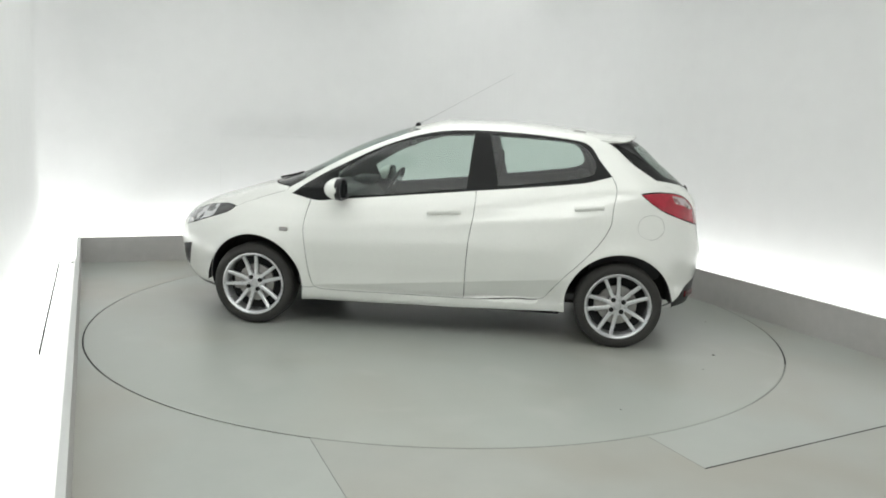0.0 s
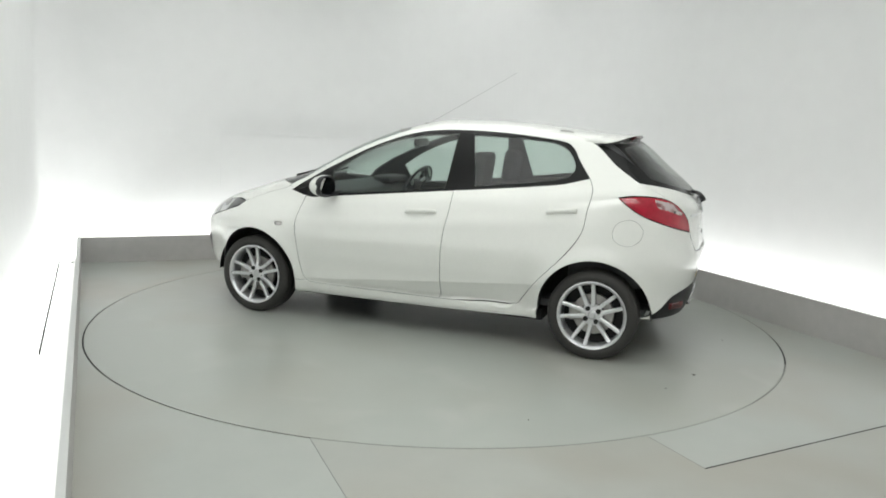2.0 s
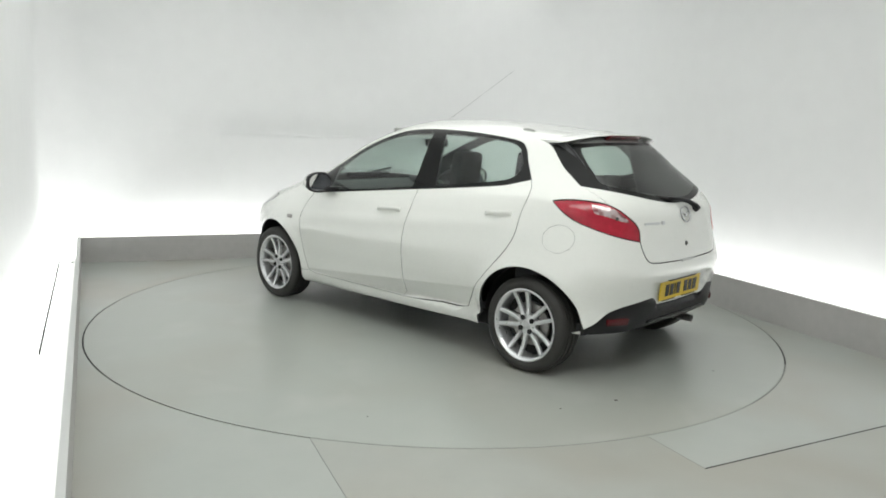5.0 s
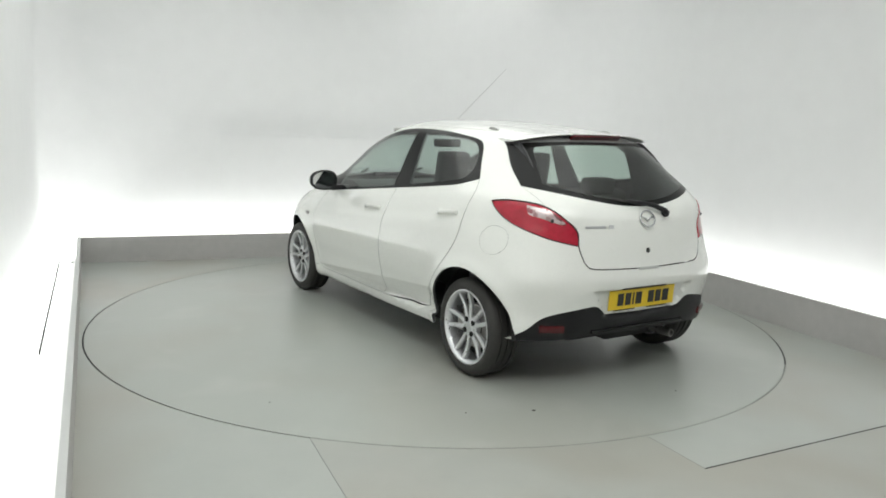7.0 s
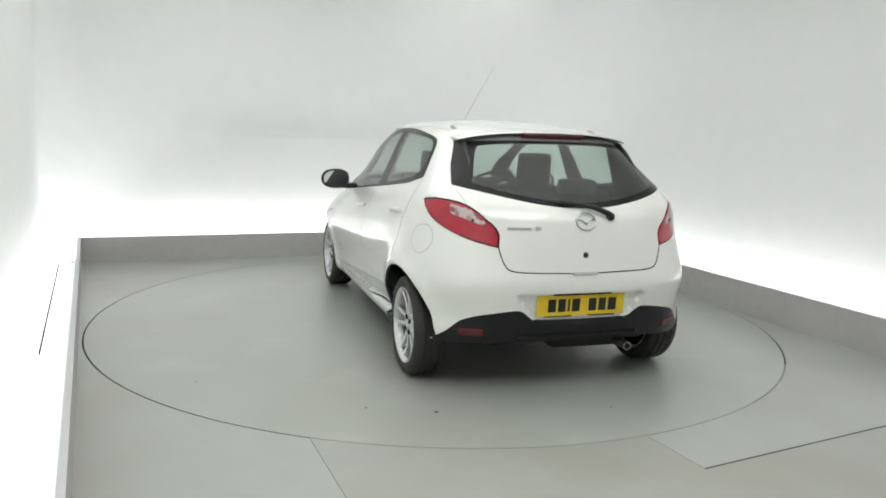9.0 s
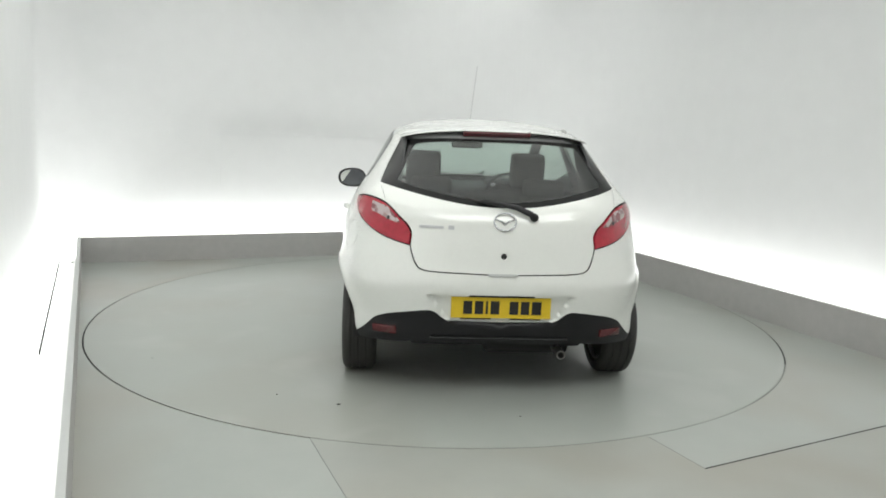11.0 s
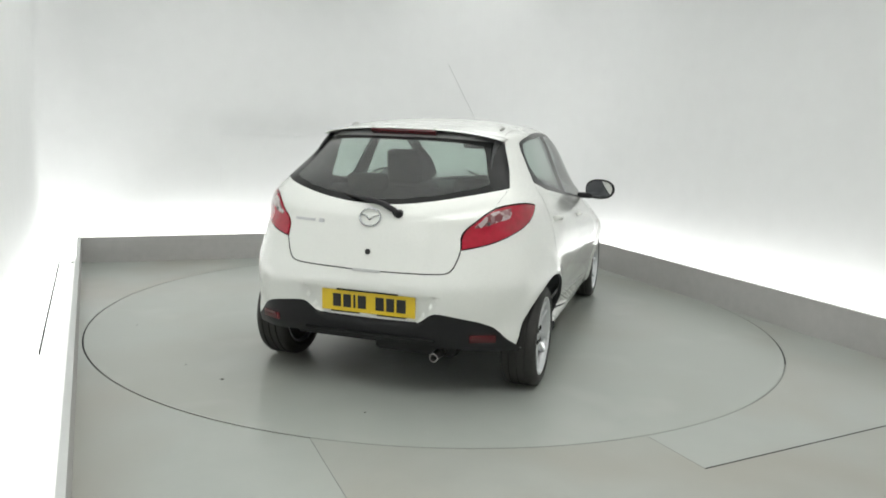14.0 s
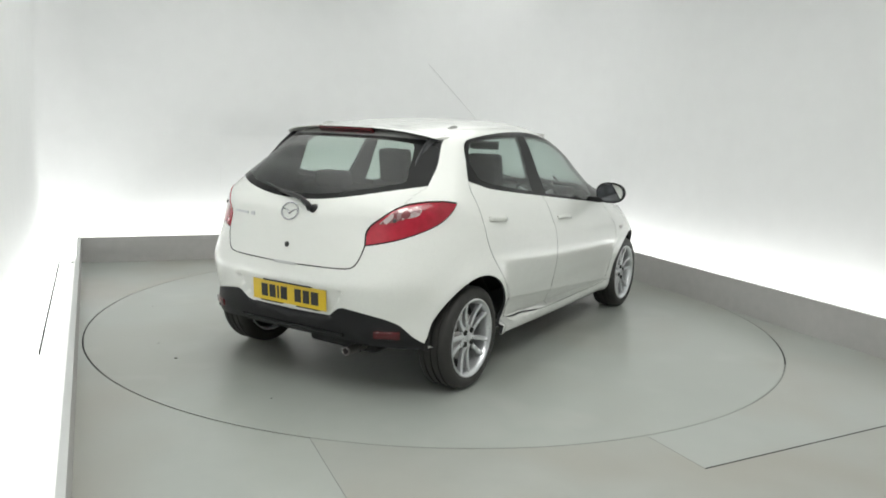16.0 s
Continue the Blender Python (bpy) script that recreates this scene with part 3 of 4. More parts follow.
for cx in (-WHEEL_X, WHEEL_X):
    seam("side", [(cx + ARCH_R * math.cos(a), HUB_Z + ARCH_R * math.sin(a)) for a in np.linspace(-0.334, math.pi + 0.334, 40)], 0)
# tail: lamp, hatch, glass, bumper
def tail_x(x, z, inboard):
    """The place on the tail that lies so far inboard of the side-view place (x, z)."""
    goal, lo, hi = float(side_y(x, z)) - inboard, float(rear_x(z)), x
    for _ in range(40):
        m = (lo + hi) / 2
        lo, hi = (m, hi) if float(side_y(m, z)) < goal else (lo, m)
    return (lo + hi) / 2


TIP = (tail_x(-1.747, 0.812, 0.042), 0.812)
TIP_Y = float(side_y(*TIP))
LAMP_TOP = [(-1.351, 1.020), (-1.444, 1.032), (-1.555, 1.028), (-1.635, 1.008), (-1.70, 0.960), (tail_x(-1.735, 0.891, 0.020), 0.891), TIP]
seam("side", LAMP_TOP, 0.0045)
seam("side", [TIP, (-1.722, 0.829), (-1.615, 0.869), (-1.50, 0.916), (-1.416, 0.969), (-1.351, 1.020)], 0.003)
seam("side", [(-1.555, 1.014), (-1.643, 0.996), (-1.692, 0.957), (-1.712, 0.918), (-1.64, 0.948), (-1.58, 0.968), (-1.555, 1.014)], 0)
seam("rear", [(0.0, 1.350), (0.27, 1.348), (0.45, 1.338), (0.535, 1.328)])
seam("rear", [(0.535, 1.328), (0.60, 1.2), (0.640, 1.108)])
seam("rear", [(0.640, 1.108), (0.526, 1.084), (0.314, 1.042), (0.15, 1.019), (0.0, 1.012)])
seam("rear", [(0.0, 1.337), (0.25, 1.334), (0.41, 1.322), (0.462, 1.300), (0.52, 1.18), (0.545, 1.128), (0.49, 1.106), (0.3, 1.066), (0.15, 1.044), (0.0, 1.036)], 0)
seam("rear", [(0.640, 1.108), (0.622, 1.06), (float(side_y(-1.640, 1.001)), 1.001)], 0.0008, False)
seam("rear", [(TIP_Y, 0.812), (TIP_Y - 0.010, 0.77), (TIP_Y - 0.030, 0.720), (TIP_Y - 0.062, 0.694), (0.34, 0.685), (0.185, 0.680), (0.0, 0.675)], 0.003)
seam("rear", [(0.535, 1.328), (0.515, 1.364)], 0.005, False)
seam("rear", [(0.515, 1.364), (0.30, 1.386), (0.0, 1.393)], 0.0015)
seam("side", [(-1.64, 0.885), (-1.63, 0.84), (-1.60, 0.74), (-1.53, 0.62), (-1.48, 0.50)], 0)
seam("side", [(-1.50, 0.292), (-1.585, 0.284)], 0, False)
DIFF_TOP = [(0.752, 0.284), (0.705, 0.345), (0.665, 0.40), (0.63, 0.428), (0.554, 0.455), (0.40, 0.480), (0.345, 0.474), (0.285, 0.430), (0.24, 0.420), (0.0, 0.416)]
seam("rear", DIFF_TOP, 0.001)
seam("rear", [(0.752, 0.284), (0.697, 0.288), (0.51, 0.298), (0.387, 0.305), (0.0, 0.300)], 0)
seam("side", [(-1.424 + 0.088 * math.cos(a), 0.812 + 0.078 * math.sin(a)) for a in np.linspace(0, 2 * math.pi, 33)], 0.0007)
# nose: lamp, bumper, bonnet, windscreen, roof
seam("side", [(1.427, 0.802), (1.53, 0.810), (1.71, 0.778), (1.87, 0.712)], 0.003)
seam("side", [(1.57, 0.82), (1.60, 0.715)], 0, False)
seam("side", [(1.87, 0.712), (1.85, 0.640), (1.64, 0.708), (1.47, 0.765), (1.427, 0.802)], 0.004, False)
seam("side", [(1.66, 0.705), (1.60, 0.60), (1.50, 0.50)], 0)
seam("side", [(1.785, 0.515), (1.90, 0.49), (1.905, 0.345), (1.85, 0.335), (1.785, 0.515)], 0.001, False)
SEAMS.append(([(S3 - 2.2 + 2.2 * k / 60, 0.205) for k in range(61)], 0))
SEAMS.append(([(S3 - 2.2 + 2.2 * k / 60, 0.235) for k in range(61)], 0))
seam("side", [(1.86, 0.70), (1.95, 0.70)], GAP, False)
a0, a1 = chart_side(1.95, 0.70), (S3, 0.70)
SEAMS.append((straight([a0, a1]), GAP))
seam("side", [(1.427, 0.802), (1.25, 0.872), (1.08, 0.925), (1.04, 0.955)])
seam("side", [(1.015, 0.914), (1.04, 0.955)], 0, False)
a0 = chart_side(1.04, 0.955)
SEAMS.append((straight([a0, (S3, 0.995)]), GAP))
seam("side", [(1.04, 0.955), (0.90, 1.046), (0.70, 1.158), (0.45, 1.272), (0.25, 1.348), (0.15, 1.384)])
a0 = chart_side(0.15, 1.384)
SEAMS.append((straight([a0, (S3, float(tau(1.408)))]), GAP))
seam("side", [(0.15, 1.384), (-0.10, 1.406), (-0.27, 1.411), (-0.8, 1.402), (-1.0, 1.388)], 0.001)
a0, a1 = chart_side(-1.0, 1.388), chart_rear(0.515, 1.364)
SEAMS.append((straight([a0, a1]), 0.001))
# guide lines that shape the mesh but cut nothing
GUIDE = -1
for dz in (0.004, -0.004):
    seam("side", [(0.92, 0.291 + dz), (0.753, 0.305 + dz), (-0.95, 0.45 + dz)], GUIDE, False)
seam("side", [(0.95, 0.292), (-0.70, 0.305)], GUIDE, False)
for zz in (0.573, 0.559):
    seam("rear", [(0.40, zz), (0.2, zz), (0.0, zz)], GUIDE, False)
for off in (0.0, 0.036):
    seam("rear", [(0.40 - off, 0.57), (0.30 - off, 0.437)], GUIDE, False)
# outer limits of the chart
T0, T1 = 0.165, float(tau(ZTOP))
for a, b in (((0, T0), (S3, T0)), ((S3, T0), (S3, T1)), ((S3, T1), (0, T1)), ((0, T1), (0, T0))):
    SEAMS.append((straight([a, b], 0.04), 0))


def regions():
    """Cut the chart along all seams; returns the points, triangles, the region of each triangle and the half gap at each seam edge."""
    from mathutils.geometry import delaunay_2d_cdt
    pts, edges, gaps = [], [], []
    for line, g in SEAMS:
        base = len(pts)
        pts += [Vector((float(a), float(b))) for a, b in line]
        for i in range(len(line) - 1):
            edges.append((base + i, base + i + 1))
            gaps.append(g)
    n_line = len(pts)
    P = np.array([tuple(p) for p in pts])
    for i, s in enumerate(np.arange(0.02, S3 - 0.01, 0.034)):
        for t in np.arange(T0 + 0.012 + 0.014 * (i % 2), T1 - 0.008, 0.028):
            if np.min((P[:, 0] - s) ** 2 + (P[:, 1] - t) ** 2) > 0.011 ** 2:
                pts.append(Vector((float(s), float(t))))
    vs, es, fs, _, eo, _ = delaunay_2d_cdt(pts, edges, [], 0, 1e-5)
    cut = {}
    for (a, b), orig in zip(es, eo):
        g = [gaps[o] for o in orig if o < len(gaps) and gaps[o] >= 0]
        if g:
            cut[(min(a, b), max(a, b))] = min(g)
    owner = {}
    for i, f in enumerate(fs):
        for k in range(3):
            a, b = f[k], f[(k + 1) % 3]
            owner.setdefault((min(a, b), max(a, b)), []).append(i)
    reg = [-1] * len(fs)
    n = 0
    for i in range(len(fs)):
        if reg[i] >= 0:
            continue
        stack = [i]
        reg[i] = n
        while stack:
            f = stack.pop()
            for k in range(3):
                a, b = fs[f][k], fs[f][(k + 1) % 3]
                e = (min(a, b), max(a, b))
                if e in cut:
                    continue
                for o in owner[e]:
                    if reg[o] < 0:
                        reg[o] = n
                        stack.append(o)
        n += 1
    return np.array([tuple(v) for v in vs]), np.array([tuple(f) for f in fs]), np.array(reg), cut


CH_P, CH_F, CH_R, CH_CUT = regions()


def region_at(st):
    """The region that holds a chart point."""
    a, b, c = CH_P[CH_F[:, 0]], CH_P[CH_F[:, 1]], CH_P[CH_F[:, 2]]

    def cr(p, q):
        return (q[:, 0] - p[:, 0]) * (st[1] - p[:, 1]) - (q[:, 1] - p[:, 1]) * (st[0] - p[:, 0])
    d1, d2, d3 = cr(a, b), cr(b, c), cr(c, a)
    ok = ((d1 >= 0) & (d2 >= 0) & (d3 >= 0)) | ((d1 <= 0) & (d2 <= 0) & (d3 <= 0))
    i = int(np.argmax(ok))
    return int(CH_R[i])


def panel(name, mats, seeds, parent, side=0, thick=0.016, label="", lift=0.0):
    """A body panel cut from the chart. side: 1 left, -1 right, 0 both halves joined."""
    ids = {region_at(s) for s in seeds}
    tri = CH_F[np.isin(CH_R, list(ids))]
    used, inv = np.unique(tri, return_inverse=True)
    tri = inv.reshape(-1, 3)
    st = CH_P[used].copy()
    # seam gap: draw the rim back from its seam
    cnt = {}
    for f in tri:
        for k in range(3):
            e = (int(f[k]), int(f[(k + 1) % 3]))
            cnt[e] = cnt.get(e, 0) + 1
    rim = [e for e in cnt if (e[1], e[0]) not in cnt]
    out = np.zeros_like(st)
    area2 = (st[tri[:, 1], 0] - st[tri[:, 0], 0]) * (st[tri[:, 2], 1] - st[tri[:, 0], 1]) - (st[tri[:, 1], 1] - st[tri[:, 0], 1]) * (st[tri[:, 2], 0] - st[tri[:, 0], 0])
    sgn = 1 if area2.sum() > 0 else -1
    for a, b in rim:
        u, v = int(used[a]), int(used[b])
        g = CH_CUT.get((min(u, v), max(u, v)), 0)
        if g and not (abs(st[a, 0] - st[b, 0]) < 1e-6 and (st[a, 0] < 1e-6 or st[a, 0] > S3 - 1e-6)):
            d = st[b] - st[a]
            nn = np.array([-d[1], d[0]]) * sgn / max(np.linalg.norm(d), 1e-9)
            for k in (a, b):
                out[k] += nn * g * 0.5
    mid = (st[:, 0] < 1e-6) | (st[:, 0] > S3 - 1e-6)
    out[mid, 0] = 0
    hi = st[:, 1] > Z1
    out[hi, 1] *= 4
    st = st + out
    co, no = surface(st), normals(st)
    co = co + no * lift
    inn = co - no * thick
    inn[mid, 1] = 0
    centre = [e for e in rim if mid[e[0]] and mid[e[1]]]
    edge = [e for e in rim if e not in set(centre)] if side == 0 else rim
    n = len(co)
    verts, faces, fmat, nrm = [], [], [], []
    first, hard = {}, set()

    def half(sy):
        m = np.array([1, sy, 1])
        at = {}
        for layer, c3 in ((0, co), (n, inn)):
            for k in range(n):
                if mid[k] and layer + k in first:
                    at[layer + k] = first[layer + k]
                else:
                    at[layer + k] = len(verts)
                    verts.append((c3[k] * m).tolist())
                    if mid[k] and side == 0:
                        first[layer + k] = at[layer + k]
        for f in tri:
            # chart's handedness: outward faces
            q = (f[0], f[2], f[1]) if sgn > 0 else tuple(f)
            q = q if sy > 0 else (q[0], q[2], q[1])
            faces.append([at[int(k)] for k in q])
            fmat.append(0)
            nrm.extend([(no[k] * m).tolist() for k in q])
            r = (q[0], q[2], q[1])
            faces.append([at[n + int(k)] for k in r])
            fmat.append(1)
            nrm.extend([(-no[k] * m).tolist() for k in r])
        for a, b in edge:
            w = [co[a] * m, co[b] * m, inn[b] * m, inn[a] * m]
            q = [at[a], at[b], at[n + b], at[n + a]]
            hard.update(tuple(sorted(p)) for p in zip(q, q[1:] + q[:1]))
            fn = np.cross(w[1] - w[0], w[2] - w[0])
            if -sgn * sy < 0:
                q, fn = q[::-1], -fn
            fn = fn / max(np.linalg.norm(fn), 1e-12)
            # edges use the dark inner material: seam shade set by colour
            faces.append(q)
            fmat.append(1)
            nrm.extend([fn.tolist()] * 4)
    for sy in ((1, -1) if side == 0 else (side,)):
        half(sy)
    me = bpy.data.meshes.new(name)
    me.from_pydata(verts, [], faces)
    for mt in (mats if isinstance(mats, tuple) else (mats, mats)):
        me.materials.append(mt)
    me.polygons.foreach_set("material_index", fmat)
    me.polygons.foreach_set("use_smooth", [True] * len(faces))
    me.update(calc_edges=True)
    for e in me.edges:
        if tuple(sorted(e.vertices)) in hard:
            e.use_edge_sharp = True
    me.normals_split_custom_set(nrm)
    ob = new(name, me)
    ob.parent = parent
    ob.matrix_basis = Matrix.Translation(OFF)
    if label:
        tagged(ob, label)
    return ob


def sd(x, z):
    return chart_side(x, z)


def rr(y, z):
    return chart_rear(y, z)


def car_shell(car):
    P2 = (PAINT, TRIM)
    left_right = [
        ("front_wing", P2, [sd(1.25, 0.72)], ""), ("front_door", P2, [sd(0.3, 0.6)], ""), ("rear_door", P2, [sd(-0.6, 0.6)], ""),
        ("side_sill", P2, [sd(0.0, 0.235)], "white body-coloured side skirt"), ("rear_quarter_panel", P2, [sd(-1.3, 0.75)], ""),
        ("window_frame", (BLACK, TRIM), [sd(-0.31, 1.2)], "gloss black window surround and door pillar"),
    ]
    for nm, mt, seeds, lab in left_right:
        for side in (1, -1):
            whole = seeds + [sd(-1.424, 0.812)] if nm == "rear_quarter_panel" and side < 0 else seeds
            panel(nm, mt, whole, car, side, 0.016, lab)
    panel("fuel_flap", P2, [sd(-1.424, 0.812)], car, 1, 0.016, "round white fuel filler flap")
    for side in (1, -1):
        panel("front_door_window", (GLASS, PANE_BACK), [sd(0.3, 1.1)], car, side, 0.004, "clear greenish side window glass")
        panel("rear_door_window", (GLASS, PANE_BACK), [sd(-0.7, 1.2)], car, side, 0.004, "clear greenish side window glass")
        lamp = panel("tail_lamp", RED, [sd(-1.45, 0.98)], car, side, 0.03, "red wraparound tail lamp with glossy lens", 0.003)
        clear = panel("clear_lens", CLEAR, [sd(-1.65, 0.97)], lamp, side, 0.03, "clear reversing lens", 0.003)
        clear.matrix_basis = Matrix.Identity(4)
        head = panel("headlamp", LAMP, [sd(1.68, 0.74)], car, side, 0.03, "swept-back clear headlamp", 0.002)
        end = panel("smoked_end", SMOKED, [sd(1.52, 0.78)], head, side, 0.03, "dark smoked end of the headlamp", 0.002)
        end.matrix_basis = Matrix.Identity(4)
        panel("fog_surround", PLASTIC, [sd(1.865, 0.445)], car, side, 0.02, "black fog lamp surround")
    panel("roof", (PAINT, LINER), [sd(-0.3, 1.425)], car)
    panel("bonnet", P2, [(S3 - 0.1, 0.9)], car)
    panel("windscreen", (GLASS, PANE_BACK), [(S3 - 0.1, 1.15)], car, 0, 0.005, "clear laminated windscreen")
    panel("front_bumper", P2, [(S3 - 0.1, 0.5)], car)
    panel("front_lip", PLASTIC, [(S3 - 0.1, 0.22)], car, 0, 0.02, "black lower front lip")
    panel("tailgate", P2, [rr(0.1, 0.8)], car)
    panel("rear_window", (REAR_GLASS, PANE_BACK), [rr(0.1, 1.15)], car, 0, 0.005, "tinted rear window glass")
    panel("window_border", BLACK, [rr(0.60, 1.13)], car, 0, 0.005, "black printed border of rear window")
    # body-white face, coloured grey to carry its own shade
    panel("spoiler_face", (UNDERSIDE, TRIM), [rr(0.1, 1.37)], car, 0, 0.016, "lower face of the white spoiler, shade coloured in grey")
    panel("rear_bumper", P2, [rr(0.1, 0.6), sd(-1.582, 0.297), sd(-1.547, 0.286)], car)
    panel("rear_diffuser", PLASTIC, [rr(0.1, 0.36)], car, 0, 0.03, "matt black lower bumper valance")


# ---- wheels ----
def wheel_mesh_set(turn):
    """One alloy wheel with its tyre, outer face to +y, hub at the origin."""
    w = new("wheel")
    tyre = bmesh.new()
    R, rim, hw = 0.283, 0.212, 0.094
    prof = [(rim, -hw + 0.012), (rim + 0.012, -hw), (R - 0.03, -hw), (R - 0.008, -hw + 0.012), (R, -hw + 0.028)]
    for g in (-0.042, 0.0, 0.042):
        prof += [(R, g - 0.006), (R - 0.007, g - 0.005), (R - 0.007, g + 0.005), (R, g + 0.006)]
    prof += [(R, hw - 0.028), (R - 0.008, hw - 0.012), (R - 0.03, hw), (rim + 0.03, hw + 0.001), (rim + 0.014, hw - 0.001), (rim, hw - 0.012), (rim - 0.012, 0.0)]
    lathe(tyre, prof, 72, True)
    bmesh.ops.recalc_face_normals(tyre, faces=tyre.faces[:])
    part("tyre", tyre, RUBBER, w, "black road tyre with grooved tread", sharp=35)
    b = bmesh.new()
    lathe(b, [(0.200, -0.08), (0.212, -0.08), (0.214, hw - 0.016), (0.2175, hw - 0.010), (0.217, hw - 0.004), (0.211, hw - 0.003), (0.200, hw - 0.012), (0.193, hw - 0.03)], 72, True)
    bmesh.ops.recalc_face_normals(b, faces=b.faces[:])
    part("rim", b, ALLOY, w, "silver alloy rim", sharp=40)
    # twin spokes, curved, five pairs
    for k in range(5):
        for sgn in (-1, 1):
            b = bmesh.new()
            mid = radians(turn + 72 * k)
            rows = []
            for i in range(7):
                t = i / 6
                r = 0.050 + 0.150 * t
                off = sgn * (0.016 + 0.030 * t ** 0.95)      # sideways from the pair's middle line
                hwid = 0.0128 - 0.001 * t
                yy = hw - 0.030 + 0.016 * t - 0.010 * math.sin(math.pi * t)
                c, s = math.cos(mid), math.sin(mid)
                ring = []
                for a, d in ((-hwid, -0.022), (-hwid, -0.004), (-hwid * 0.55, 0.0), (hwid * 0.55, 0.0), (hwid, -0.004), (hwid, -0.022)):
                    px, pz = r, off + a
                    ring.append(b.verts.new((px * c - pz * s, yy + d, px * s + pz * c)))
                rows.append(ring)
            for p, q in zip(rows, rows[1:]):
                for i in range(6):
                    b.faces.new((p[i], q[i], q[(i + 1) % 6], p[(i + 1) % 6]))
            b.faces.new(rows[0])
            b.faces.new(list(reversed(rows[-1])))
            bmesh.ops.recalc_face_normals(b, faces=b.faces[:])
            part("spoke", b, ALLOY, w, sharp=30)
    b = bmesh.new()
    lathe(b, [(0.0, hw - 0.028), (0.026, hw - 0.028), (0.030, hw - 0.033), (0.064, hw - 0.035), (0.068, hw - 0.045), (0.066, hw - 0.07), (0.0, hw - 0.07)], 40)
    bmesh.ops.remove_doubles(b, verts=b.verts[:], dist=1e-5)
    bmesh.ops.recalc_face_normals(b, faces=b.faces[:])
    part("hub", b, ALLOY, w, sharp=30)
    b = bmesh.new()
    lathe(b, [(0.0, hw - 0.0225), (0.018, hw - 0.0235), (0.0235, hw - 0.0275), (0.0235, hw - 0.032), (0.0, hw - 0.032)], 32)
    bmesh.ops.remove_doubles(b, verts=b.verts[:], dist=1e-5)
    bmesh.ops.recalc_face_normals(b, faces=b.faces[:])
    part("centre_cap", b, SILVER, w, "silver centre cap", sharp=30)
    for k in range(4):
        a = radians(turn + 51 + 90 * k)
        b = bmesh.new()
        lathe(b, [(0.0, 0.004), (0.006, 0.004), (0.0075, 0.001), (0.0155, 0.0005), (0.0155, -0.012), (0.0, -0.012)], 16)
        bmesh.ops.remove_doubles(b, verts=b.verts[:], dist=1e-5)
        bmesh.ops.recalc_face_normals(b, faces=b.faces[:])
        part("wheel_nut", b, DARK, w, "dark recessed wheel nut", m=Matrix.Translation((0.047 * math.cos(a), hw - 0.0275, 0.047 * math.sin(a))))
    b = bmesh.new()
    lathe(b, [(0.07, 0.022), (0.128, 0.022), (0.130, 0.018), (0.130, 0.002), (0.07, 0.002), (0.07, 0.012)], 48, True)
    bmesh.ops.recalc_face_normals(b, faces=b.faces[:])
    part("brake_disc", b, DISC_STEEL, w, "steel brake disc", sharp=30)
    b = boxed(0.06, 0.15, -0.03, 0.045, -0.05, 0.05, 0.012)
    part("brake_caliper", b, DISC_STEEL, w)
    b = bmesh.new()
    lathe(b, [(0.0, -0.02), (0.196, -0.02), (0.196, -0.06), (0.0, -0.06)], 40)
    bmesh.ops.remove_doubles(b, verts=b.verts[:], dist=1e-5)
    part("backing_plate", b, DARK, w)
    return w


def wheels(car):
    for sx, sy, turn in ((-1, 1, 4), (1, 1, 9), (-1, -1, -8), (1, -1, 20)):
        w = wheel_mesh_set(turn)
        w.name = "rear_wheel" if sx < 0 else "front_wheel"
        w.parent = car
        w.matrix_basis = Matrix.Translation(OFF) @ pose(sx * WHEEL_X, sy * 0.738, 0.283, 0, 0, 0 if sy > 0 else 180)
        # wheel housing over it
        b = bmesh.new()
        n = 24
        rows = []
        for r, y in ((0.350, 0.765), (0.358, 0.75), (0.358, 0.50), (0.0, 0.50)):
            rows.append([b.verts.new((r * math.cos(a), y, r * math.sin(a))) for a in np.linspace(0.0, math.pi, n)])
        for p, q in zip(rows, rows[1:]):
            for i in range(n - 1):
                b.faces.new((p[i], p[i + 1], q[i + 1], q[i]))
        bmesh.ops.remove_doubles(b, verts=b.verts[:], dist=1e-5)
        part("wheel_housing", b, DARK, car, "black plastic wheel arch liner", m=Matrix.Translation(OFF) @ pose(sx * WHEEL_X, 0, HUB_Z, 0, 0, 0 if sy > 0 else 180), sharp=40)


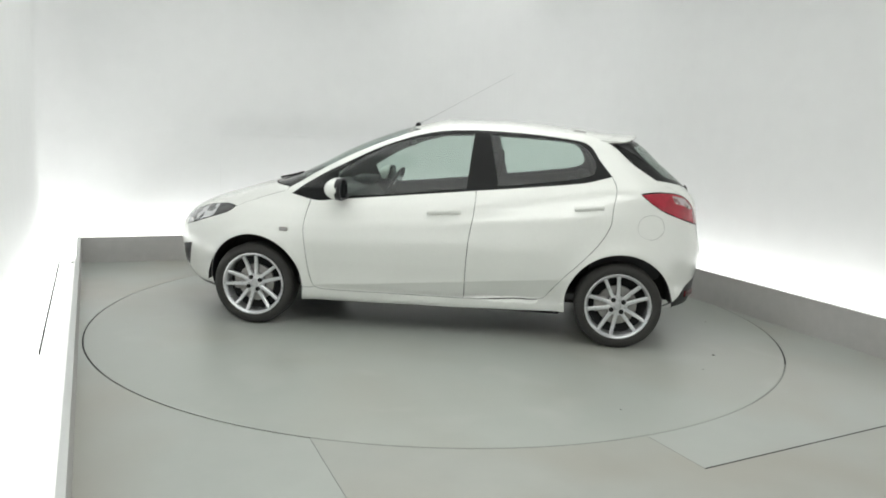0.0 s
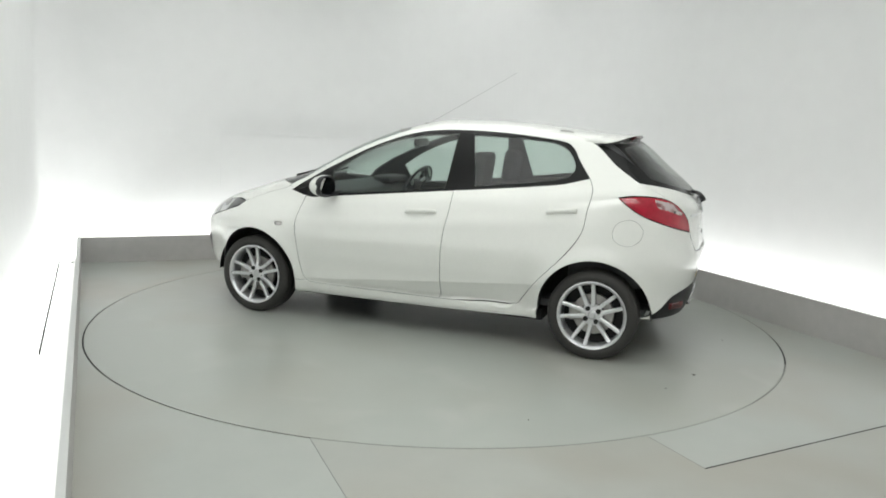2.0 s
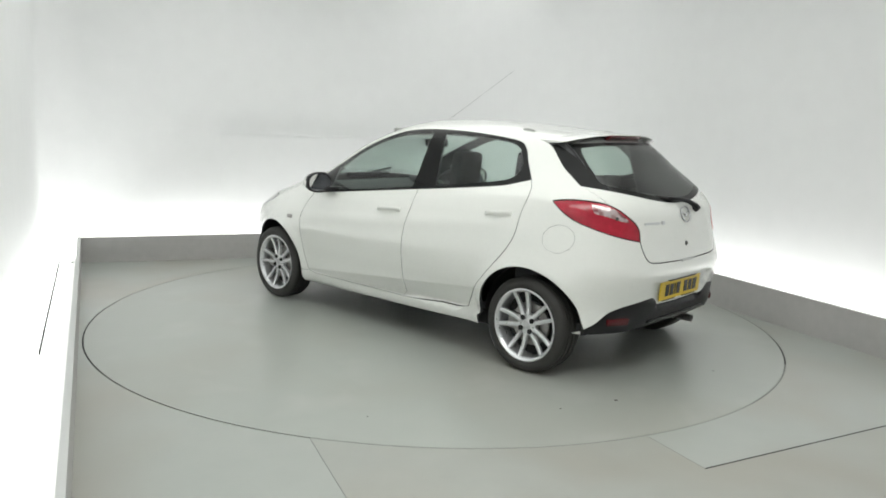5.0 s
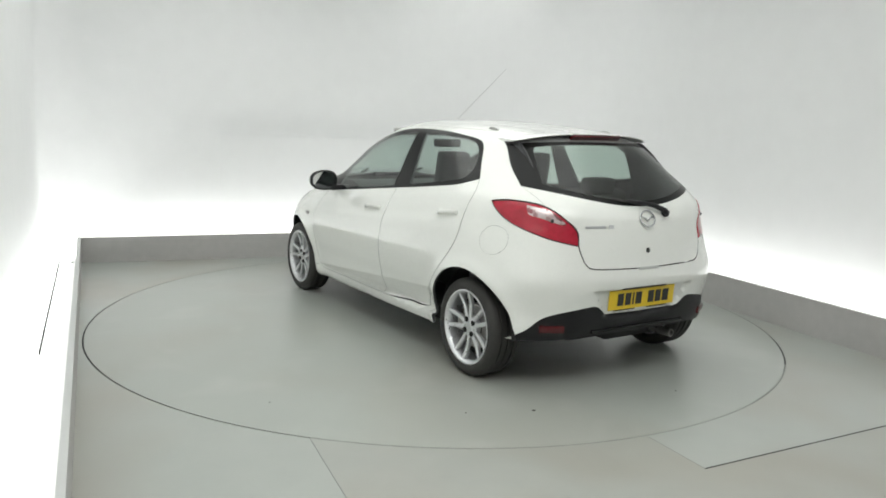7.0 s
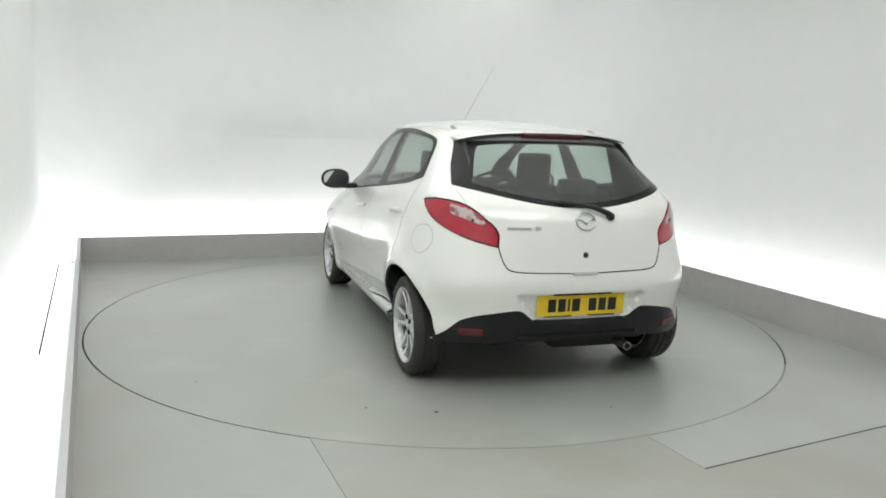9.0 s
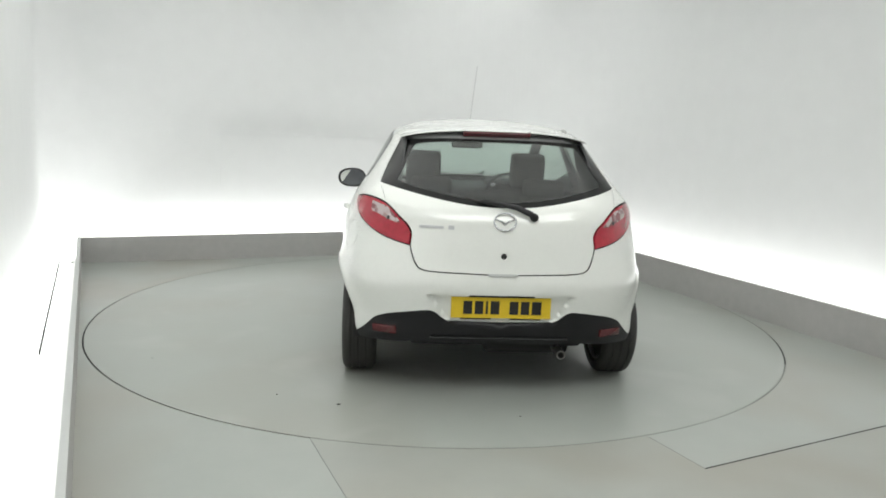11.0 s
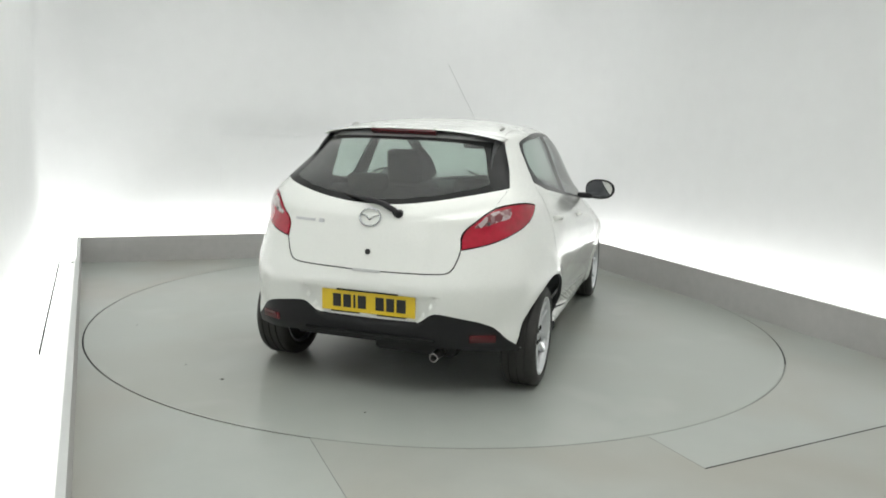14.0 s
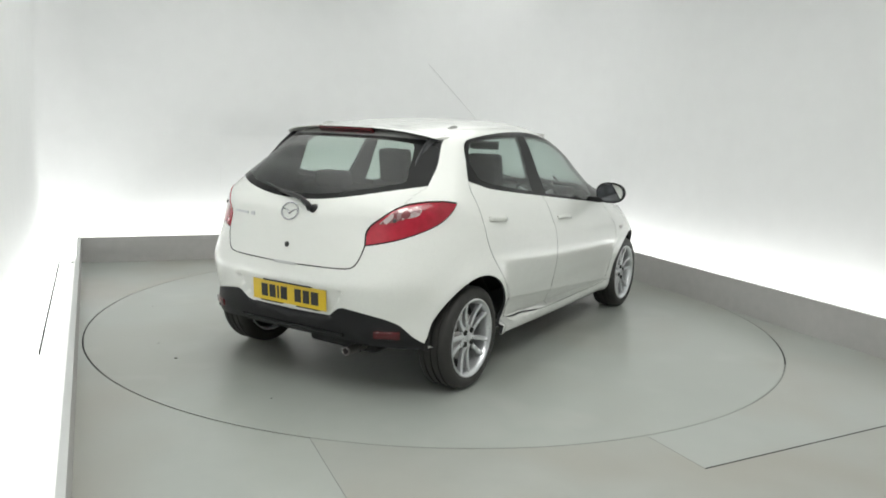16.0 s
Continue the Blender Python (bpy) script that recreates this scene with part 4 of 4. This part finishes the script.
# ---- underside, cabin and fittings ----
def cabin(car):
    at = Matrix.Translation(OFF)

    def cp(name, bm, mat, label="", sharp=35, parent=None):
        bmesh.ops.recalc_face_normals(bm, faces=bm.faces[:])
        return part(name, bm, mat, parent or car, label, sharp=sharp, m=at if parent is None else None)

    b = boxed(-0.88, 0.88, -0.60, 0.60, 0.15, 0.24, 0.02)
    box(b, -1.45, -0.86, -0.46, 0.46, 0.20, 0.30, 0.03)
    box(b, 0.86, 1.72, -0.46, 0.46, 0.205, 0.28, 0.03)
    cp("underbody", b, DARK, "dark underbody")
    b = boxed(-1.70, -1.45, -0.46, 0.46, 0.265, 0.36, 0.03)
    cp("rear_valance", b, DARK)
    b = tube(bmesh.new(), [(-1.16, -0.70, 0.27), (-1.16, 0.70, 0.27)], 0.04, 12)
    cp("rear_axle", b, DARK)
    # exhaust
    ex = new("exhaust")
    ex.parent, ex.matrix_basis = car, at
    part("silencer", boxed(-1.58, -1.40, -0.42, 0.05, 0.19, 0.29, 0.035, seg=3), DARK, ex, sharp=40)
    b = bmesh.new()
    lathe(b, [(0.019, 0.0), (0.024, 0.0), (0.024, 0.17), (0.019, 0.17)], 20, True)
    bmesh.ops.recalc_face_normals(b, faces=b.faces[:])
    part("tail_pipe", b, DISC_STEEL, ex, "bright round tail pipe", m=pose(-1.735, -0.345, 0.232, 0, 0, -90), sharp=40)
    part("pipe_end", boxed(-1.64, -1.63, -0.366, -0.324, 0.211, 0.253), DARK, ex)
    # cabin floor, dashboard, bench, front seats
    b = boxed(-1.55, 1.15, -0.70, 0.70, 0.28, 0.33, 0.02)
    cp("cabin_floor", b, TRIM)
    b = bmesh.new()
    prof = [(0.99, 0.60), (0.99, 0.925), (0.93, 0.955), (0.78, 0.952), (0.66, 0.91), (0.62, 0.82), (0.68, 0.62)]
    lo = [b.verts.new((x, -0.56, z)) for x, z in prof]
    hi = [b.verts.new((x, 0.56, z)) for x, z in prof]
    for i in range(len(prof)):
        j = (i + 1) % len(prof)
        b.faces.new((lo[i], lo[j], hi[j], hi[i]))
    b.faces.new(lo)
    b.faces.new(list(reversed(hi)))
    cp("dashboard", b, TRIM, "dark grey moulded dashboard")
    b = boxed(0.64, 0.80, -0.54, -0.20, 0.93, 0.99, 0.028, seg=3)
    cp("instrument_hood", b, TRIM)
    # steering wheel on the right
    st = new("steering_wheel")
    st.parent, st.matrix_basis = car, at @ pose(0.50, -0.36, 0.90, 0, 62, 0)
    b = bmesh.new()
    ring = [(0.175 * math.cos(a), 0.175 * math.sin(a), 0) for a in np.linspace(0, 2 * math.pi, 33)]
    tube(b, ring, 0.014, 8)
    part("wheel_rim", b, TRIM, st, smooth=True)
    part("boss", boxed(-0.065, 0.065, -0.075, 0.075, -0.03, 0.02, 0.02), TRIM, st, sharp=40)
    for m in (0, 120, 240):
        part("wheel_spoke", boxed(0.05, 0.17, -0.014, 0.014, -0.012, 0.006, 0.004), SILVER, st, m=pose(0, 0, 0, 0, 0, m))

    def seat(name, y, x0, wide, top):
        s = new(name)
        s.parent, s.matrix_basis = car, at @ pose(x0, y, 0)
        cushion = boxed(-0.05, 0.47, -wide, wide, 0.40, 0.57, 0.05, seg=3)
        part("seat_cushion", cushion, CLOTH, s, sharp=50)
        b2 = bmesh.new()
        box(b2, -0.065, 0.065, -wide, wide, 0, top - 0.55, 0.05, pose(0, 0, 0.50, 0, -14, 0), seg=3)
        part("seat_back", b2, CLOTH, s, sharp=50)
        return s
    for y in (0.36, -0.36):
        s = seat("front_seat", y, -0.16, 0.225, 1.08)
        b2 = bmesh.new()
        box(b2, -0.05, 0.045, -0.118, 0.118, 0.0, 0.235, 0.035, pose(-0.165, 0, 1.01, 0, -8, 0), seg=3)
        part("headrest", b2, CLOTH, s, "tall charcoal integrated headrest", sharp=50)
    s = seat("rear_bench", 0.0, -0.86, 0.62, 1.10)
    for y in (0.34, -0.34):
        b2 = bmesh.new()
        box(b2, -0.05, 0.045, -0.125, 0.125, 0.0, 0.105, 0.035, pose(-0.165, y, 1.01, 0, -8, 0), seg=3)
        part("headrest", b2, CLOTH, s, sharp=50)
    b = boxed(-1.68, -1.12, -0.60, 0.60, 0.93, 0.95, 0.006)
    cp("parcel_shelf", b, TRIM, "dark parcel shelf")
    for y in (1, -1):
        cp("load_bay_trim", boxed(-1.52, -1.05, min(y * 0.62, y * 0.69), max(y * 0.62, y * 0.69), 0.45, 1.02, 0.03), TRIM)
    # thick inner trim of the rear pillars
    for sy in (1, -1):
        b = bmesh.new()
        rows = []
        for i in range(8):
            z = 0.96 + 0.39 * i / 7
            x0, x1 = float(rear_x(z)) + 0.12, -1.16 + 0.10 * i / 7
            inner = 0.545 - 0.06 * i / 7
            y0, y1 = max(float(side_y(x0, z)) - 0.05, inner + 0.01), float(side_y(x1, z)) - 0.022
            rows.append([b.verts.new((x, sy * y, z)) for x, y in ((x0, y0), (x0, inner + 0.02), ((x0 + x1) / 2, inner), (x1 - 0.03, inner), (x1, inner + 0.03), (x1, y1))])
        for p, q in zip(rows, rows[1:]):
            for i in range(6):
                b.faces.new((p[i], p[(i + 1) % 6], q[(i + 1) % 6], q[i]))
        b.faces.new(rows[0])
        b.faces.new(list(reversed(rows[-1])))
        cp("pillar_trim", b, TRIM, "dark inner trim of a rear pillar", 40)
    b = boxed(0.27, 0.305, -0.120, 0.120, 1.25, 1.312, 0.018, seg=3)
    cp("interior_mirror", b, BLACK)
    for y in (0.34, -0.34):
        cp("sun_visor", boxed(0.20, 0.235, y - 0.17, y + 0.17, 1.335, 1.385, 0.008), LINER)
    # cowl at the foot of the windscreen and front wiper arms
    b = boxed(1.05, 1.10, -0.22, 0.22, 0.965, 1.000, 0.006)
    cp("cowl_panel", b, PLASTIC, "black scuttle panel under windscreen")
    for y0, y1 in ((0.26, 0.29), (-0.20, -0.24)):
        cp("front_wiper", tube(bmesh.new(), [(1.235, y0, 0.988), (1.14, (y0 + y1) / 2, 1.010), (1.05, y1, 1.036)], 0.009, 6), PLASTIC)


def mirrors(car):
    for sy in (1, -1):
        mr = new("door_mirror")
        mr.parent = car
        mr.matrix_basis = Matrix.Translation(OFF) @ pose(0.62, sy * 0.885, 0.975)
        b = bmesh.new()
        bmesh.ops.create_uvsphere(b, u_segments=28, v_segments=16, radius=1)
        for v in b.verts:
            x, y, z = v.co
            k = 0.115 if y * sy > 0 else 0.10
            sq = 1 - 0.10 * abs(y * z)
            v.co = Vector((max(x, -0.12) * 0.105, y * k * (1 + 0.06 * z), z * 0.077 * sq + 0.012 * y * sy * -0.4))
        part("housing", b, PAINT, mr, "white door mirror housing", smooth=True)
        b = bmesh.new()
        n = 40
        rings = []
        for kx, ky, kz in ((0.012, 0.97, 0.97), (-0.018, 1.03, 1.03), (-0.026, 0.99, 0.99), (-0.026, 0.88, 0.86), (-0.016, 0.86, 0.84)):
            rings.append([b.verts.new((kx - 0.0, (0.1075 + 0.0075 * math.copysign(1, math.cos(a)) * sy) * math.copysign(abs(math.cos(a)) ** 0.85, math.cos(a)) * ky, 0.074 * math.copysign(abs(math.sin(a)) ** 0.85, math.sin(a)) * kz)) for a in np.linspace(0, 2 * math.pi, n, endpoint=False)])
        for p, q in zip(rings, rings[1:]):
            for i in range(n):
                b.faces.new((p[i], q[i], q[(i + 1) % n], p[(i + 1) % n]))
        bmesh.ops.recalc_face_normals(b, faces=b.faces[:])
        part("bezel", b, PLASTIC, mr, "black mirror bezel", sharp=40)
        b = bmesh.new()
        vs = [b.verts.new((-0.0185, 0.0995 * math.copysign(abs(math.cos(a)) ** 0.85, math.cos(a)) + 0.004 * sy, 0.063 * math.copysign(abs(math.sin(a)) ** 0.85, math.sin(a)))) for a in np.linspace(0, 2 * math.pi, n, endpoint=False)]
        f = b.faces.new(vs)
        bmesh.ops.solidify(b, geom=[f], thickness=0.004)
        bmesh.ops.recalc_face_normals(b, faces=b.faces[:])
        part("mirror_glass", b, MIRROR, mr, "mirror glass facing the tail", m=pose(0, 0, 0, 0, 4, -6 * sy))
        b = bmesh.new()
        box(b, -0.03, 0.045, min(-sy * 0.20, -sy * 0.05), max(-sy * 0.20, -sy * 0.05), -0.075, -0.035, 0.012)
        part("stalk", b, PLASTIC, mr, "black mirror foot", sharp=40)


def lay(y, z, lift=0.0):
    """A frame on the tail at (y, z): x axis out of the surface, y to the car's left, z up."""
    st = np.array([chart_rear(abs(y), z)])
    p, n = surface(st)[0], normals(st)[0]
    sg = 1 if y >= 0 else -1
    p, n = Vector((p[0], p[1] * sg, p[2])), Vector((n[0], n[1] * sg, n[2]))
    yy = Vector((0, 0, 1)).cross(n).normalized()
    m = Matrix((n, yy, n.cross(yy))).transposed().to_4x4()
    m.translation = p + n * lift
    return Matrix.Translation(OFF) @ m


def on_side(x, z, sy, lift=0.0):
    st = np.array([chart_side(x, z)])
    p, n = surface(st)[0], normals(st)[0]
    return Vector((p[0], p[1] * sy, p[2])) + Vector((n[0], n[1] * sy, n[2])) * lift


def fittings(car):
    at = Matrix.Translation(OFF)
    # door handles that follow the skin, with a dished cup behind
    for sy in (1, -1):
        for xa, xb, z0, z1 in ((0.040, -0.185, 0.838, 0.853), (-0.925, -1.115, 0.908, 0.925)):
            b = bmesh.new()
            rows = []
            for i in range(13):
                t = i / 12
                x, z = xa + (xb - xa) * t, z0 + (z1 - z0) * t
                up = 0.004 + 0.020 * min(1, 4 * t, 4 * (1 - t)) ** 0.7
                c = on_side(x, z, sy, up)
                h = 0.0135
                rows.append([b.verts.new(c + Vector((0, sy * dy, dz))) for dy, dz in ((-0.012, -h * 0.8), (0.0, -h), (0.006, -h * 0.4), (0.006, h * 0.4), (0.0, h), (-0.012, h * 0.8))])
            for p, q in zip(rows, rows[1:]):
                for i in range(6):
                    b.faces.new((p[i], q[i], q[(i + 1) % 6], p[(i + 1) % 6]))
            b.faces.new(rows[0])
            b.faces.new(list(reversed(rows[-1])))
            bmesh.ops.recalc_face_normals(b, faces=b.faces[:])
            part("door_handle", b, PAINT, car, "white pull door handle", sharp=60, m=at)
        b = bmesh.new()
        c = on_side(1.02, 0.682, sy, 0.002)
        box(b, c.x - 0.030, c.x + 0.030, c.y - 0.006, c.y + 0.006, c.z - 0.014, c.z + 0.014, 0.005)
        part("side_repeater", b, DISC_STEEL, car, "small grey side indicator", sharp=40, m=at)
        # reflectors low in the valance
        b = boxed(-0.010, 0.010, -0.070, 0.070, -0.021, 0.021, 0.008)
        part("reflector", b, DEEP_RED, car, "red lower bumper reflector", m=lay(-0.60 if sy < 0 else 0.60, 0.362, -0.005), sharp=40)
    # ledge along the valance, below the plate
    b = bmesh.new()
    rows = []
    for i in range(21):
        y = -0.36 + 0.72 * i / 20
        st = np.array([chart_rear(abs(y), 0.335)])
        p = surface(st)[0]
        rows.append([b.verts.new((p[0] + dx, y, p[2] + dz)) for dx, dz in ((0.01, 0.012), (-0.012, 0.004), (-0.016, -0.002), (-0.012, -0.008), (0.01, -0.010))])
    for p, q in zip(rows, rows[1:]):
        for i in range(5):
            b.faces.new((p[i], q[i], q[(i + 1) % 5], p[(i + 1) % 5]))
    b.faces.new(rows[0])
    b.faces.new(list(reversed(rows[-1])))
    bmesh.ops.recalc_face_normals(b, faces=b.faces[:])
    part("valance_ledge", b, BLACK, car, "glossy black ledge of the valance", sharp=40, m=at)
    # spoiler over the rear window
    sp = new("roof_spoiler")
    sp.parent, sp.matrix_basis = car, at
    blade = []
    for i in range(25):
        y = -0.535 + 1.07 * i / 24
        k = 1 - (abs(y) / 0.535) ** 2.6
        zt = 1.352 + 0.050 * k ** 0.8
        xb = -1.210 - 0.118 * k ** 0.55
        blade.append([(x, y, z) for x, z in ((-1.02, zt + 0.004), (xb + 0.10, zt + 0.004), (xb - 0.018, zt - 0.002), (xb - 0.026, zt - 0.005), (xb - 0.025, zt - 0.008), (xb - 0.010, zt - 0.011), (-1.02, zt - 0.009))])
    b = bmesh.new()
    rows = [[b.verts.new(p) for p in ring] for ring in blade]
    n = len(rows[0])
    for p, q in zip(rows, rows[1:]):
        for i in range(n):
            b.faces.new((p[i], p[(i + 1) % n], q[(i + 1) % n], q[i]))
    b.faces.new(rows[0])
    b.faces.new(list(reversed(rows[-1])))
    bmesh.ops.recalc_face_normals(b, faces=b.faces[:])
    part("spoiler_blade", b, PAINT, sp, "white roof spoiler blade", sharp=50)
    b = boxed(-0.010, 0.012, -0.190, 0.190, -0.027, 0.025, 0.005)
    part("high_brake_light", b, DEEP_RED, sp, "dark red high-level brake light", m=pose(-1.333, 0, 1.374, 0, -52, 0), sharp=40)
    # caps over the roof rack points
    for sy in (1, -1):
        b = bmesh.new()
        rows = []
        for i in range(7):
            x = -0.99 + 0.09 * i / 6
            z = 1.36
            while z < ZTOP - 0.002 and float(side_y(x, z)) > 0.465:
                z += 0.001
            h = 0.014 * math.sin(math.pi * (0.15 + 0.7 * i / 6))
            rows.append([b.verts.new((x, sy * (0.465 + dy), z + dz)) for dy, dz in ((-0.007, -0.01), (-0.005, h), (0.005, h), (0.007, -0.01))])
        for p, q in zip(rows, rows[1:]):
            for i in range(4):
                b.faces.new((p[i], q[i], q[(i + 1) % 4], p[(i + 1) % 4]))
        b.faces.new(rows[0])
        b.faces.new(list(reversed(rows[-1])))
        bmesh.ops.recalc_face_normals(b, faces=b.faces[:])
        part("roof_cap", b, LINER, car, "small grey cap over a roof rack point", m=at, sharp=40)
    # number plate with plain bars
    pl = new("number_plate")
    pl.parent = car
    pl.matrix_basis = at @ pose(-1.795, 0, 0.500, 0, -3, 0)
    part("plate", boxed(-0.006, 0.0, -0.26, 0.26, -0.056, 0.056, 0.002), YELLOW, pl, "yellow reflective rear plate")
    widths = (0.046, 0.044, 0.012, 0.046, None, 0.046, 0.044, 0.050)
    y = 0.196
    for wd in widths:
        if wd is None:
            y -= 0.040
            continue
        part("bar", boxed(-0.0085, -0.0055, y - wd, y, -0.034, 0.036, 0.001), INK, pl, "plain dark bar")
        y -= wd + 0.013
    part("plate_light_strip", boxed(-0.02, 0.012, -0.17, 0.17, 0.058, 0.074, 0.003), PLASTIC, pl, "black plate lamp strip")
    for y0, y1 in ((0.05, 0.21), (-0.21, -0.05)):
        part("plate_bracket", boxed(-0.004, 0.01, y0, y1, -0.064, -0.0565, 0.002), PLASTIC, pl)
    # badge: plain ring with two wings
    m = lay(0.0, 0.945, 0.004)
    b = bmesh.new()
    tube(b, [(0, 0.056 * math.cos(a), 0.046 * math.sin(a)) for a in np.linspace(0, 2 * math.pi, 41)], 0.0045, 8)
    bd = part("badge", b, BADGE, car, "chrome oval emblem ring", smooth=True, m=m)
    for sg in (1, -1):
        b = bmesh.new()
        tube(b, [(0, 0, -0.014), (0, sg * 0.022, 0.006), (0, sg * 0.049, 0.012)], 0.0045, 8, 0.003)
        part("wing", b, BADGE, bd, smooth=True)
    for yc, wd, h in ((0.372, 0.125, 0.013), (0.272, 0.030, 0.020)):
        part("model_lettering", boxed(-0.002, 0.003, -wd / 2, wd / 2, -h / 2, h / 2, 0.001), SILVER, car, "plain silver lettering bar", m=lay(yc, 0.910, 0.001))
    b = bmesh.new()
    lathe(b, [(0.0, 0.004), (0.011, 0.004), (0.015, 0.001), (0.015, -0.006), (0.0, -0.006)], 20)
    bmesh.ops.remove_doubles(b, verts=b.verts[:], dist=1e-5)
    bmesh.ops.recalc_face_normals(b, faces=b.faces[:])
    part("tailgate_lock", b, INK, car, "black round lock", m=lay(0.0, 0.772, 0.001) @ pose(0, 0, 0, 0, 0, -90), sharp=30)
    # grip takes a grey colour in place of the shade under it
    part("tailgate_grip", boxed(-0.008, 0.012, -0.075, 0.075, -0.010, 0.006, 0.005), CAPPING, car, "tailgate grip with shade coloured in grey", m=lay(0.0, 0.678, -0.002), sharp=40)
    # rear wiper
    wp = new("rear_wiper")
    wp.parent, wp.matrix_basis = car, at
    b = bmesh.new()
    tube(b, [(-1.800, -0.148, 0.972), (-1.795, -0.13, 0.99), (-1.775, -0.06, 1.018), (-1.755, 0.02, 1.032), (-1.735, 0.12, 1.043)], 0.018, 10, 0.010)
    part("arm", b, PLASTIC, wp, smooth=True)
    b = bmesh.new()
    lathe(b, [(0.0, 0.012), (0.016, 0.010), (0.022, 0.0), (0.022, -0.03), (0.0, -0.03)], 20)
    bmesh.ops.remove_doubles(b, verts=b.verts[:], dist=1e-5)
    bmesh.ops.recalc_face_normals(b, faces=b.faces[:])
    part("pivot_cap", b, PLASTIC, wp, smooth=True, m=pose(-1.79, -0.15, 0.972, 0, 0, 90))
    b = bmesh.new()
    tube(b, [(-1.765, -0.05, 1.020), (-1.728, 0.12, 1.040), (-1.655, 0.30, 1.068)], 0.0085, 8, 0.006)
    part("blade", b, RUBBER, wp, smooth=True)
    # roof aerial
    ae = new("aerial")
    ae.parent, ae.matrix_basis = car, at
    b = bmesh.new()
    lathe(b, [(0.0, 0.020), (0.012, 0.018), (0.022, 0.004), (0.024, -0.012), (0.0, -0.012)], 20)
    bmesh.ops.remove_doubles(b, verts=b.verts[:], dist=1e-5)
    bmesh.ops.recalc_face_normals(b, faces=b.faces[:])
    part("aerial_base", b, PLASTIC, ae, smooth=True, m=pose(0.245, 0, 1.412, 90, 0, 0))
    part("mast", tube(bmesh.new(), [(0.245, 0, 1.42), (0.17, 0, 1.458), (-0.46, 0.03, 1.810)], 0.0026, 6, 0.0016), AERIAL, ae, "thin grey aerial mast", smooth=True)


car = new("car")
tagged(car, "white five-door hatchback with silver alloy wheels on turntable", "car")
car_shell(car)
wheels(car)
cabin(car)
mirrors(car)
fittings(car)


def motions():
    """The turntable turns at an even rate and carries the car."""
    times = [0.5 * i for i in range(33)]
    walk(turntable, [(t, pose(0, 0, 0, 0, 0, TURN0 + RATE * t)) for t in times])
    walk(car, [(t, pose(0, 0, 0, 0, 0, TURN0 + RATE * t)) for t in times])


motions()
